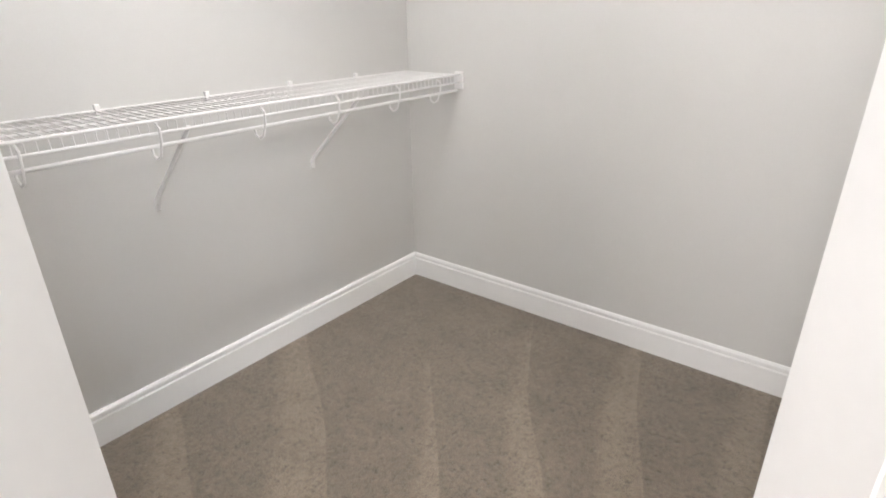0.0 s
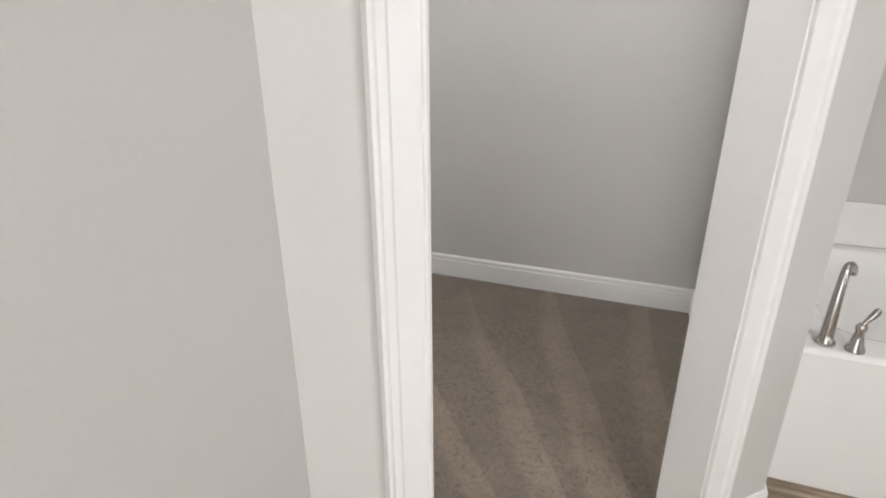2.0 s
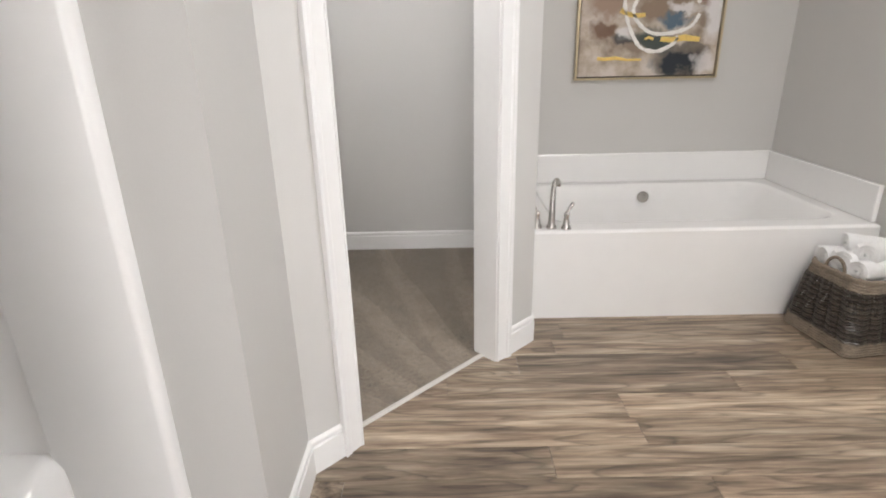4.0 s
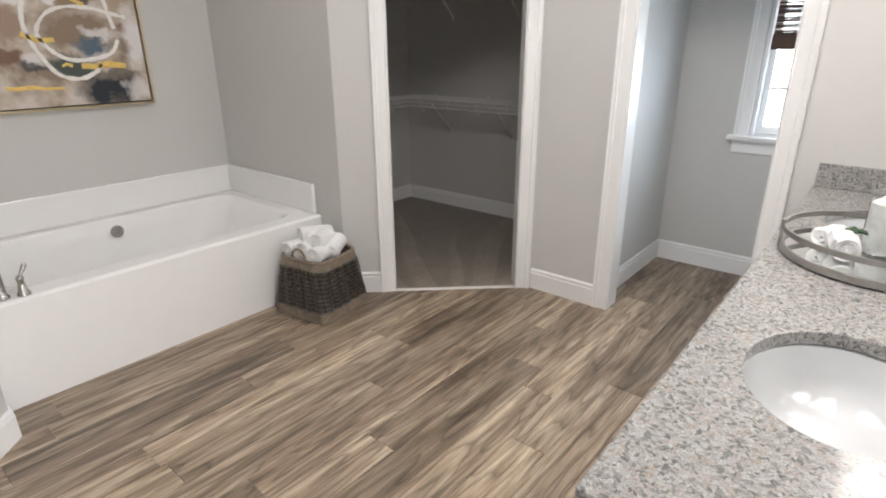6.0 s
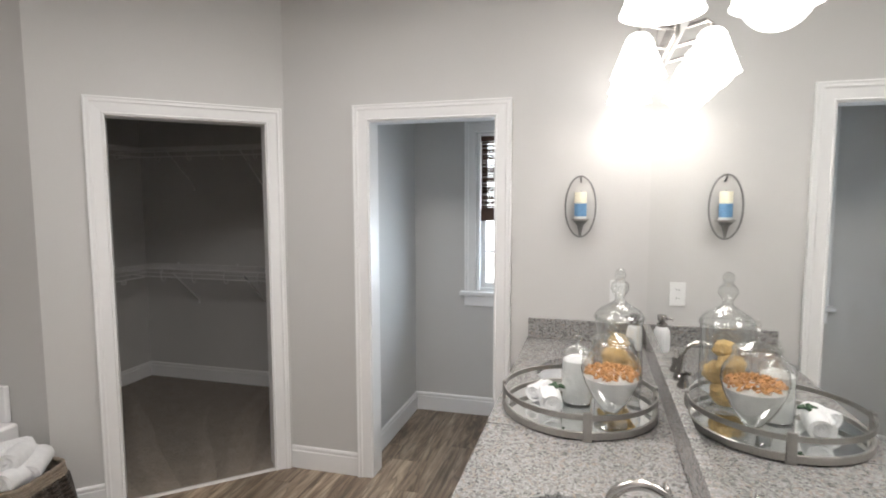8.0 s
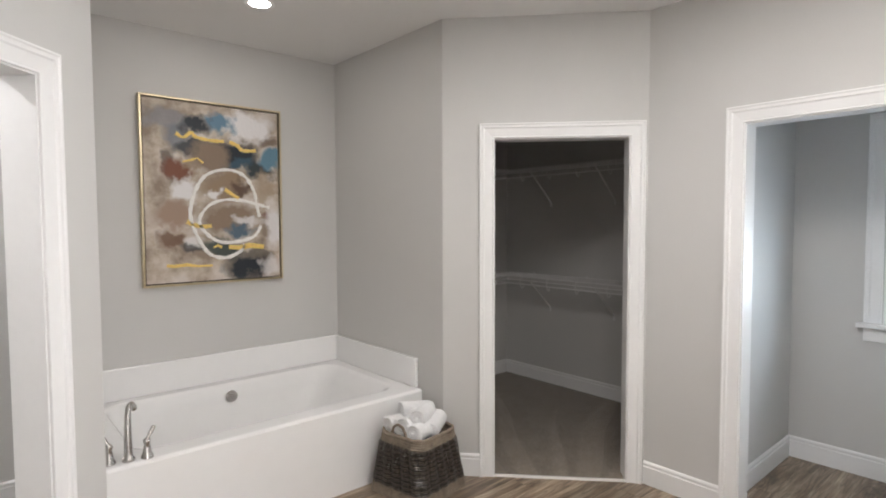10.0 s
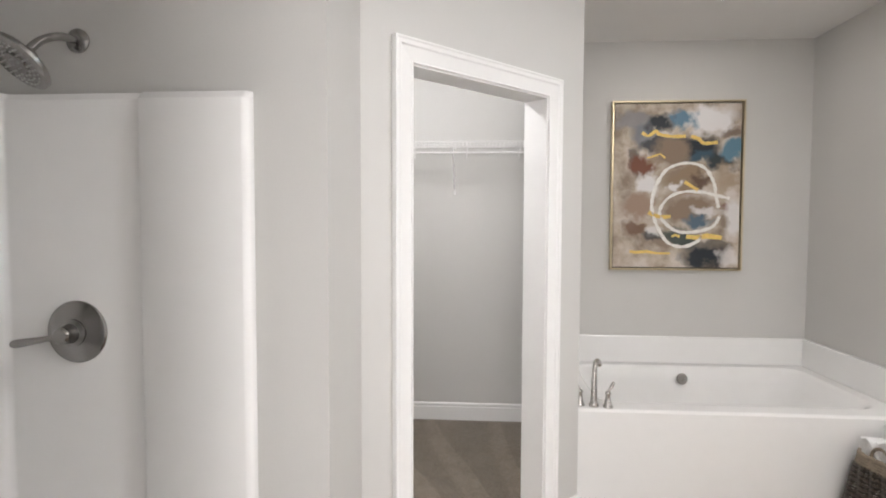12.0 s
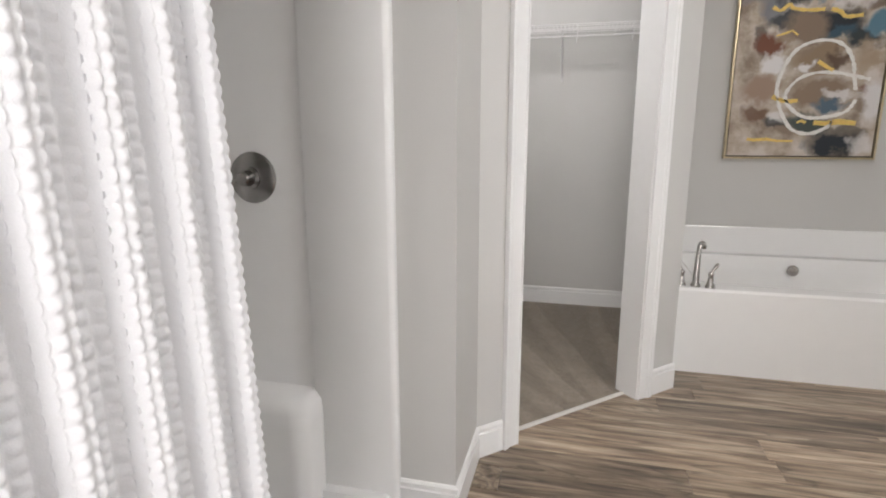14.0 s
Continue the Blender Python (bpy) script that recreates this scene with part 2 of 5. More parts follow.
NICKEL = material("brushed_nickel", (0.53, 0.51, 0.49), 0.24, metal=1, spread=0.06, scale=10, grain=300, bump=0.02, depth=0.0005)
DARK_NICKEL = material("shower_nickel", (0.31, 0.30, 0.29), 0.22, metal=1, spread=0.07, scale=10, grain=300, bump=0.02, depth=0.0005)
IRON = material("sconce_iron", (0.26, 0.255, 0.25), 0.42, metal=0.85, spread=0.12, scale=30, bump=0.1)
SILVERLEAF = material("tray_champagne_metal", (0.43, 0.415, 0.39), 0.33, metal=0.9, spread=0.12, scale=20, grain=180, bump=0.08, depth=0.0008)
GOLD = material("gold_frame", (0.60, 0.51, 0.34), 0.32, metal=0.85, spread=0.18, scale=14, grain=200, bump=0.06, depth=0.001)
BLACK = material("frame_shadow_gap", (0.02, 0.018, 0.016), 0.8, bump=0)
WOOD = wood_material()
CARPET_TONE = (0.225, 0.180, 0.136)
CARPET_A = carpet_material("carpet_taupe", CARPET_TONE, -1.75, -2.25)
CARPET_B = carpet_material("carpet_taupe_east", CARPET_TONE, -0.15, -2.35)
GRANITE = granite_material()
SUBFLOOR = material("plank_joint", (0.035, 0.027, 0.022), 0.9, bump=0)
STRIP = material("threshold_strip", (0.62, 0.60, 0.57), 0.45, bump=0.03)
CABINET = material("cabinet_white", (0.76, 0.755, 0.745), 0.4, spread=0.02, bump=0.03)
TOWEL = material("towel_terry", (0.86, 0.86, 0.86), 0.95, spread=0.08, scale=40, grain=420, bump=0.8, depth=0.004)
CURTAIN = material("waffle_cotton", (0.80, 0.805, 0.83), 0.92, spread=0.03, scale=20, grain=500, bump=0.3, depth=0.002)
WICKER = material("dark_wicker", (0.030, 0.024, 0.020), 0.34, spread=0.6, scale=28, grain=160, bump=0.4, depth=0.001)
# Paler strands: the gloss highlights of the weave are put into the colour.
WICKER_HIGHLIGHT = material("highlight_wicker", (0.085, 0.071, 0.058), 0.30, spread=0.5, scale=28, grain=160, bump=0.4, depth=0.001)
# Dark stakes; near-black also puts the shade of the weave's gaps into colour.
WICKER_DARK = material("wicker_stake", (0.012, 0.010, 0.008), 0.7, spread=0.3, bump=0.2)
WICKER_PALE = material("pale_wicker", (0.24, 0.195, 0.15), 0.7, spread=0.4, scale=28, grain=160, bump=0.4, depth=0.001)
MIRROR = material("mirror_silver", (0.90, 0.915, 0.905), 0.015, metal=1, spread=0.003, bump=0)
SHADE_GLASS = glowing("lit_ribbed_glass", (1.0, 0.97, 0.945), LIGHT_SHADE)
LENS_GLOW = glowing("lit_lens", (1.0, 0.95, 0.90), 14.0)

# ---- mesh helpers ----


def finish(name, bm, mat, parent=None, label="", smooth=False, bevel=0.0):
    me = bpy.data.meshes.new(name)
    bmesh.ops.recalc_face_normals(bm, faces=bm.faces)
    bm.to_mesh(me)
    bm.free()
    me.materials.append(mat)
    if smooth:
        me.shade_smooth()
        me.set_sharp_from_angle(angle=radians(38))
    ob = new(name, me)
    ob.parent = parent
    if bevel:
        md = ob.modifiers.new("edge", "BEVEL")
        md.width, md.segments, md.limit_method = bevel, 2, "ANGLE"
    if label:
        tagged(ob, label)
    return ob


def part(name, bm, mat, parent, label="", smooth=False, bevel=0.0):
    return finish(name, bm, mat, parent, label, smooth, bevel)


def holder(name, place, label, category, group="", turn=0):
    ob = new(name)
    ob.matrix_world = pose(*place, 0, 0, turn)
    return tagged(ob, label, category, group)


def structure(name, bm, mat, label="", smooth=False, bevel=0.0):
    return tagged(finish(name, bm, mat, None, label, smooth, bevel), kind="structure")


def box(bm, x0, x1, y0, y1, z0, z1, m=None):
    c = bmesh.ops.create_cube(bm, size=1)["verts"]
    t = Matrix.Translation(((x0 + x1) / 2, (y0 + y1) / 2, (z0 + z1) / 2)) @ Matrix.Diagonal((abs(x1 - x0), abs(y1 - y0), abs(z1 - z0), 1))
    bmesh.ops.transform(bm, matrix=(m @ t) if m else t, verts=c)
    return bm


def prism(bm, poly, z0, z1):
    lo = [bm.verts.new((x, y, z0)) for x, y in poly]
    hi = [bm.verts.new((x, y, z1)) for x, y in poly]
    bm.faces.new(lo[::-1])
    bm.faces.new(hi)
    for i in range(len(poly)):
        j = (i + 1) % len(poly)
        bm.faces.new((lo[i], lo[j], hi[j], hi[i]))
    return bm


def loft(bm, loops, close=True, cap0=False, cap1=False):
    rows = [[bm.verts.new(p) for p in loop] for loop in loops]
    n = len(rows[0])
    for a, b in zip(rows, rows[1:]):
        for i in range(n if close else n - 1):
            j = (i + 1) % n
            bm.faces.new((a[i], a[j], b[j], b[i]))
    if cap0:
        bm.faces.new(rows[0][::-1])
    if cap1:
        bm.faces.new(rows[-1])
    return bm


def lathe(bm, profile, n=24, m=None, caps=True):
    """Turned shape: profile of (radius, height), about z."""
    m = m or Matrix()
    loops = [[m @ Vector((r * math.cos(2 * math.pi * i / n), r * math.sin(2 * math.pi * i / n), z)) for i in range(n)] for r, z in profile]
    return loft(bm, loops, cap0=caps, cap1=caps)


def eased(values, k):
    """Catmull-Rom points between the given ones, k to each stretch."""
    out = []
    for i in range(len(values) - 1):
        a, b, c, d = values[max(i - 1, 0)], values[i], values[i + 1], values[min(i + 2, len(values) - 1)]
        for j in range(k):
            t = j / k
            out.append(0.5 * ((2 * b) + (c - a) * t + (2 * a - 5 * b + 4 * c - d) * t * t + (3 * b - a - 3 * c + d) * t ** 3))
    return out + [values[-1]]


def tube(bm, path, r, n=8, closed=False):
    """A round rod along a path; r may be one radius or one for each point."""
    path = [Vector(p) for p in path]
    if n >= 10 and not closed and len(path) > 3:
        if isinstance(r, (list, tuple)):
            r = eased(list(r), 4)
        path = eased(path, 4)
    loops, side = [], None
    k = len(path)
    for i, p in enumerate(path):
        a = path[(i - 1) % k] if (i or closed) else p
        b = path[(i + 1) % k] if (i < k - 1 or closed) else p
        d = (b - a).normalized()
        if side is None:
            side = d.orthogonal().normalized()
        side = (side - d * side.dot(d)).normalized()
        up = d.cross(side)
        rad = r[i] if isinstance(r, (list, tuple)) else r
        loops.append([p + (side * math.cos(2 * math.pi * j / n) + up * math.sin(2 * math.pi * j / n)) * rad for j in range(n)])
    if closed:
        loops.append(loops[0])
        return loft(bm, loops)
    return loft(bm, loops, cap0=True, cap1=True)


def rounded(cx, cy, hx, hy, r, z, n=6):
    pts = []
    for sx, sy, a0 in ((1, 1, 0), (-1, 1, 90), (-1, -1, 180), (1, -1, 270)):
        for i in range(n + 1):
            a = radians(a0 + 90 * i / n)
            pts.append((cx + sx * (hx - r) + r * math.cos(a), cy + sy * (hy - r) + r * math.sin(a), z))
    return pts


def sweep(bm, path, profile, side=1):
    """A moulding along a plan path: profile of (proud, height); proud is measured to the right of the path (side=1), with mitred corners."""
    path = [Vector(p) for p in path]
    loops = []
    for i, p in enumerate(path):
        ns = []
        for a, b in ((i - 1, i), (i, i + 1)):
            if 0 <= a and b < len(path):
                d = (path[b] - path[a]).normalized()
                ns.append(Vector((d.y, -d.x)) * side)
        n = sum(ns, Vector((0, 0)))
        n = n / n.length_squared * len(ns) if len(ns) == 1 else n * (2 / n.length_squared)
        loops.append([(p.x + n.x * o, p.y + n.y * o, z) for o, z in profile])
    return loft(bm, loops, close=True, cap0=True, cap1=True)


# ---- structure: walls, floors, ceiling ----
T = 0.12
A0 = Vector((-1.765, -1.265))
UA = Vector((-0.70711, -0.70711))
NA = Vector((0.70711, -0.70711))
B0 = Vector((0.0, -1.235))
UB = Vector((0.68128, -0.73202))
NB = Vector((-0.73202, -0.68128))
DOOR_H, JAMB = 2.015, 0.016


def at(p, u, n, s, d=0.0):
    q = p + u * s + n * d
    return (q.x, q.y)


def wall(name, polys, label="painted greige drywall", header=()):
    bm = bmesh.new()
    for poly in polys:
        prism(bm, poly, 0, CEIL)
    for poly, z in header:
        prism(bm, poly, z, CEIL)
    return structure(name, bm, PAINT, label)


AL, AR = 0.273, 1.02
BL, BR = 0.31, 1.075
wall("wall_north", [[(-3.975, 0.06), (-1.885, 0.06), (-1.885, 0), (0.12, 0), (0.12, 0.05), (2.11, 0.05), (2.11, 0.18), (-3.975, 0.18)]])
wall("wall_alcove_west", [[(-1.765, 0), (-1.765, -1.265), (-1.885, -1.215), (-1.885, 0.06), (-1.83, 0.06), (-1.83, 0)]])
wall("wall_diagonal_west", [
    [(A0.x, A0.y), at(A0, UA, NA, AL - JAMB), at(A0, UA, NA, AL - JAMB, -T), (-1.885, -1.215)],
    [at(A0, UA, NA, AR + JAMB), (-2.64, -2.14), (-2.76, -2.09), at(A0, UA, NA, AR + JAMB, -T)]],
    header=[([at(A0, UA, NA, AL - JAMB), at(A0, UA, NA, AR + JAMB), at(A0, UA, NA, AR + JAMB, -T), at(A0, UA, NA, AL - JAMB, -T)], DOOR_H + JAMB)])
wall("wall_shower_return", [[(-2.64, -2.14), (-2.64, -2.53), (-2.76, -2.41), (-2.76, -2.09)]])
wall("wall_shower_north", [[(-2.64, -2.53), (-3.975, -2.53), (-3.975, -2.41), (-2.76, -2.41)]])
wall("wall_closet_west", [[(-3.855, 0.06), (-3.855, -2.41), (-3.975, -2.41), (-3.975, 0.06)]])
wall("wall_shower_west", [[(-3.76, -2.53), (-3.76, -4.05), (-3.88, -4.17), (-3.88, -2.53)]])
wall("wall_shower_south", [[(-3.76, -4.05), (-2.70, -4.05), (-2.82, -4.17), (-3.88, -4.17)]])
wall("wall_hall_west", [[(-2.70, -4.05), (-2.70, -5.6), (-2.82, -5.6), (-2.82, -4.17)]])
wall("wall_hall_south", [[(-2.82, -5.6), (-1.63, -5.6), (-1.63, -5.72), (-2.82, -5.72)]])
wall("wall_hall_east", [[(-1.75, -5.6), (-1.75, -4.075), (-1.63, -4.195), (-1.63, -5.6)]])
wall("wall_vanity", [[(-1.75, -4.075), (0.805, -4.075), (0.925, -4.195), (-1.63, -4.195)]])
TY0, TY1 = -2.62, -3.31
wall("wall_east", [
    [(0.805, -2.10), (0.805, TY0 + JAMB), (0.925, TY0 + JAMB), (0.925, -2.053)],
    [(0.805, TY1 - JAMB), (0.805, -4.075), (0.925, -4.195), (0.925, TY1 - JAMB)]],
    header=[([(0.805, TY0 + JAMB), (0.805, TY1 - JAMB), (0.925, TY1 - JAMB), (0.925, TY0 + JAMB)], DOOR_H + JAMB)])
wall("wall_alcove_east", [[(0, 0), (0, -1.235), (0.12, -1.188), (0.12, 0.05), (0.06, 0.05), (0.06, 0)]])
wall("wall_diagonal_east", [
    [(0, -1.235), at(B0, UB, NB, BL - JAMB), at(B0, UB, NB, BL - JAMB, -T), (0.12, -1.188)],
    [at(B0, UB, NB, BR + JAMB), (0.805, -2.10), (0.925, -2.053), at(B0, UB, NB, BR + JAMB, -T)]],
    header=[([at(B0, UB, NB, BL - JAMB), at(B0, UB, NB, BR + JAMB), at(B0, UB, NB, BR + JAMB, -T), at(B0, UB, NB, BL - JAMB, -T)], DOOR_H + JAMB)])
wall("wall_closet_east", [[(1.99, 0.05), (1.99, -2.41), (2.11, -2.41), (2.11, 0.05)]])
wall("wall_toilet_north", [[(0.925, -2.41), (2.11, -2.41), (2.11, -2.53), (0.925, -2.53)]])
WY0, WY1, WZ0, WZ1 = -3.0, -3.78, 0.93, 2.06
bm = bmesh.new()
prism(bm, [(1.87, -2.53), (1.99, -2.53), (1.99, WY0), (1.87, WY0)], 0, CEIL)
prism(bm, [(1.87, WY1), (1.99, WY1), (1.99, -4.2), (1.87, -4.2)], 0, CEIL)
prism(bm, [(1.87, WY0), (1.99, WY0), (1.99, WY1), (1.87, WY1)], 0, WZ0)
prism(bm, [(1.87, WY0), (1.99, WY0), (1.99, WY1), (1.87, WY1)], WZ1, CEIL)
structure("wall_toilet_east", bm, PAINT, "painted greige drywall round a window")
wall("wall_toilet_south", [[(0.925, -4.1), (1.87, -4.1), (1.87, -4.2), (0.925, -4.2)]])
structure("ceiling", box(bmesh.new(), -4.1, 2.2, -5.8, 0.25, CEIL, CEIL + 0.1), CEILING, "flat matt white ceiling")

bm = box(bmesh.new(), -4.0, 2.12, -5.75, 0.19, -0.15, -0.012)
floor = structure("floor", bm, SUBFLOOR, "taupe brown wood-look vinyl plank floor")


def carpet(name, poly, mat):
    bm = prism(bmesh.new(), poly, -0.011, 0.006)
    return structure(name, bm, mat, "taupe cut-pile carpet with vacuum marks")


carpet("carpet_west_closet", [(-3.855, 0.06), (-1.885, 0.06), (-1.885, -1.215), at(A0, UA, NA, AL, -T), at(A0, UA, NA, AL, -0.086), at(A0, UA, NA, AR, -0.086), at(A0, UA, NA, AR, -T), (-2.76, -2.09), (-2.76, -2.41), (-3.855, -2.41)], CARPET_A)
carpet("carpet_east_closet", [(1.99, 0.05), (0.12, 0.05), (0.12, -1.188), at(B0, UB, NB, BL, -T), at(B0, UB, NB, BL, -0.012), at(B0, UB, NB, BR, -0.012), at(B0, UB, NB, BR, -T), (0.925, -2.053), (0.925, -2.41), (1.99, -2.41)], CARPET_B)


def threshold(p, u, n, s0, s1, back=0.006):
    bm = bmesh.new()
    a, b = at(p, u, n, s0, -back), at(p, u, n, s1, -back)
    sweep(bm, [a, b], [(-0.012, 0.0), (-0.008, 0.010), (0.006, 0.010), (0.014, 0.0)])
    return structure("threshold_trim", bm, STRIP, "pale metal carpet edge strip")


threshold(A0, UA, NA, AL, AR, 0.080)
threshold(B0, UB, NB, BL, BR)

# ---- trim ----
BASE = [(0.0, 0.0), (0.014, 0.0), (0.014, 0.104), (0.008, 0.107), (0.008, 0.113), (0.012, 0.116), (0.012, 0.126), (0.006, 0.134), (0.0, 0.135)]


def baseboard(path, side=1):
    structure("baseboard", sweep(bmesh.new(), path, BASE, side), TRIM, "white painted moulded baseboard")


baseboard([(-1.765, -1.062), (A0.x, A0.y), at(A0, UA, NA, AL - 0.09)], -1)
baseboard([at(A0, UA, NA, AR + 0.09), (-2.64, -2.14), (-2.64, -2.53), (-2.852, -2.53)], -1)
baseboard([(0.0, -1.062), (0.0, -1.235), at(B0, UB, NB, BL - 0.09)])
baseboard([(0.805, -2.10), (0.805, -2.533)])
baseboard([(0.925, -2.604), (0.925, -2.53), (1.87, -2.53), (1.87, -4.1), (0.925, -4.1), (0.925, -3.32)])
baseboard([at(A0, UA, NA, AL - 0.09, -T), (-1.885, -1.215), (-1.885, 0.06), (-3.855, 0.06), (-3.855, -2.41), (-2.76, -2.41), (-2.76, -2.09), at(A0, UA, NA, AR + 0.09, -T)], -1)
baseboard([at(B0, UB, NB, BL - 0.09, -T), (0.12, -1.188), (0.12, 0.05), (1.99, 0.05), (1.99, -2.41), (0.925, -2.41), (0.925, -2.053), at(B0, UB, NB, BR + 0.05, -T)])
baseboard([(-2.70, -4.06), (-2.70, -5.6), (-1.75, -5.6), (-1.75, -4.075), (-1.47, -4.075)], -1)

CASE = [(0.006, 0.0), (0.006, 0.012), (0.009, 0.0145), (0.013, 0.0135), (0.015, 0.0095), (0.020, 0.0105), (0.060, 0.015), (0.066, 0.021), (0.078, 0.021), (0.084, 0.025), (0.090, 0.024), (0.090, 0.0)]


def casing(name, p, u, n, s0, s1, zt, label="white painted door casing with a stepped profile"):
    bm = bmesh.new()
    rows = []
    for k in range(4):
        row = []
        for w, d in CASE:
            s = s0 - w if k < 2 else s1 + w
            z = 0.0 if k in (0, 3) else zt + w
            q = at(p, u, n, s, d)
            row.append((q[0], q[1], z))
        rows.append(row)
    loft(bm, rows, close=True, cap0=True, cap1=True)
    return structure(name, bm, TRIM, label)


def jamb(name, p, u, n, s0, s1, zt):
    bm = bmesh.new()
    e = 0.003
    prism(bm, [at(p, u, n, s0 - JAMB, e), at(p, u, n, s0, e), at(p, u, n, s0, -T - e), at(p, u, n, s0 - JAMB, -T - e)], 0, zt + JAMB)
    prism(bm, [at(p, u, n, s1, e), at(p, u, n, s1 + JAMB, e), at(p, u, n, s1 + JAMB, -T - e), at(p, u, n, s1, -T - e)], 0, zt + JAMB)
    prism(bm, [at(p, u, n, s0, e), at(p, u, n, s1, e), at(p, u, n, s1, -T - e), at(p, u, n, s0, -T - e)], zt, zt + JAMB)
    return structure(name, bm, TRIM, "white painted door jamb")


E0, UE, NE = Vector((0.805, 0.0)), Vector((0, -1)), Vector((-1, 0))
for i, (p, u, n, s0, s1) in enumerate(((A0, UA, NA, AL, AR), (B0, UB, NB, BL, BR), (E0, UE, NE, -TY0, -TY1))):
    casing("door_casing_%d" % (i + 1), p, u, n, s0, s1, DOOR_H)
    q = p - n * T
    casing("door_casing_back_%d" % (i + 1), q, u, -n, s0, s1, DOOR_H)
    jamb("door_jamb_%d" % (i + 1), p, u, n, s0, s1, DOOR_H)

# ---- lamps of the place, and added fills for room and hall ----
lamp("closet_ceiling_lamp", "POINT", (-2.95, -1.30, 2.60), LIGHT_CLOSET, (1.0, 0.985, 0.99), 0.03)
# Unseen fill below the ceiling, added to brighten floor and east walls.
lamp("room_fill_lamp", "AREA", (-0.75, -2.85, 2.69), LIGHT_ROOM_FILL, (1.0, 0.965, 0.945), 0.8)
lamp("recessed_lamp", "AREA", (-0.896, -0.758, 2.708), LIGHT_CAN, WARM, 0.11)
# Fill added at the unseen hall's end wall, which has no doorway.
lamp("hall_fill_light", "AREA", (-2.22, -5.57, 1.25), LIGHT_HALL_FILL, NEUTRAL, 0.85, (90, 0, 0), 2.3)
lamp("window_daylight", "AREA", (2.03, (WY0 + WY1) / 2, 1.2), LIGHT_WINDOW, COOL, 0.74, (0, 90, 0), 0.5)

# ---- bathtub ----
tub = holder("bathtub", (-0.884, -0.52, 0), "white acrylic garden tub with flat apron, in an alcove", "bathtub")
TX, TY = -0.884, -0.52


def loc(pts):
    return [(x - TX, y - TY, z) for x, y, z in pts]


RIM = 0.482
bm = bmesh.new()
outer = [rounded(TX, -0.522, 0.880, 0.520, 0.006, z) for z in (0.0, RIM - 0.012)] + [rounded(TX, -0.520, 0.876, 0.514, 0.008, RIM - 0.003), rounded(TX, -0.518, 0.869, 0.508, 0.01, RIM), rounded(TX, -0.518, 0.859, 0.498, 0.012, RIM)]
inner = []
for f, z, r, shift in ((-0.008, RIM, 0.125, 0), (0.0, RIM, 0.12, 0), (0.014, RIM - 0.004, 0.12, 0), (0.026, RIM - 0.018, 0.12, -0.004), (0.05, 0.38, 0.13, -0.02), (0.075, 0.22, 0.14, -0.05), (0.12, 0.12, 0.15, -0.075), (0.20, 0.085, 0.15, -0.09)):
    inner.append(rounded(TX + 0.0315 + shift, -0.50, 0.755 - f + shift * 0.9, 0.415 - f * 0.8, r, z))
loft(bm, [loc(p) for p in outer + inner], cap0=True, cap1=True)
part("basin", bm, ACRYLIC, tub, "glossy white acrylic basin and apron", smooth=True)
bm = bmesh.new()
box(bm, -1.763, -0.003, -0.030, -0.003, RIM + 0.001, 0.673)
part("back_ledge", bm, ACRYLIC, tub, bevel=0.006).location = (-TX, -TY, 0)
bm = bmesh.new()
box(bm, -0.032, -0.004, -1.0, -0.031, RIM + 0.001, 0.672)
part("end_ledge", bm, ACRYLIC, tub, bevel=0.006).location = (-TX, -TY, 0)
bm = bmesh.new()
box(bm, -1.762, -1.735, -1.0, -0.031, RIM + 0.001, 0.672)
part("end_ledge", bm, ACRYLIC, tub, bevel=0.006).location = (-TX, -TY, 0)
bm = bmesh.new()
m = Matrix.Translation((-0.872 - TX, -0.135 - TY, 0.405)) @ pose(0, 0, 0, 82, 0, 0)
lathe(bm, [(0.037, 0.0), (0.037, 0.010), (0.033, 0.014), (0.012, 0.015), (0.010, 0.012), (0.001, 0.012)], 24, m)
part("overflow_plate", bm, NICKEL, tub, "round nickel overflow plate", smooth=True)

# ---- vanity ----
CT = 0.885
vanity = holder("vanity_cabinet", (-0.333, -3.79, 0), "white panelled vanity cabinet under a granite counter", "cabinet")
bm = box(bmesh.new(), -1.107, 1.107, -0.25, 0.262, 0.10, 0.118)
for x0, x1, y0, y1 in ((-1.107, -1.089, -0.25, 0.262), (1.089, 1.107, -0.25, 0.262), (-1.089, 1.089, -0.25, -0.238), (-1.089, 1.089, 0.244, 0.262)):
    box(bm, x0, x1, y0, y1, 0.118, CT - 0.034)
part("body", bm, CABINET, vanity)
bm = box(bmesh.new(), -1.10, 1.10, -0.25, 0.20, 0.0, 0.10)
part("toe_kick", bm, CABINET, vanity)
for i in range(5):
    x = -1.09 + i * 0.437
    bm = box(bmesh.new(), x, x + 0.425, 0.263, 0.281, 0.13, CT - 0.07)
    d = part("door", bm, CABINET, vanity, bevel=0.003)
    bm = box(bmesh.new(), x + 0.06, x + 0.365, 0.2815, 0.286, 0.19, CT - 0.13)
    part("panel", bm, CABINET, d, bevel=0.004)
    bm = lathe(bmesh.new(), [(0.006, 0), (0.006, 0.015), (0.015, 0.02), (0.014, 0.028), (0.001, 0.03)], 14, Matrix.Translation((x + (0.39 if i % 2 else 0.035), 0.282, 0.6)) @ pose(0, 0, 0, -90, 0, 0))
    part("knob", bm, NICKEL, d, "small nickel knob", smooth=True)

SINKS = ((-0.925, -3.765), (0.265, -3.765))
counter = holder("countertop", (0, 0, CT), "speckled pale grey granite vanity countertop", "countertop")
bm = bmesh.new()
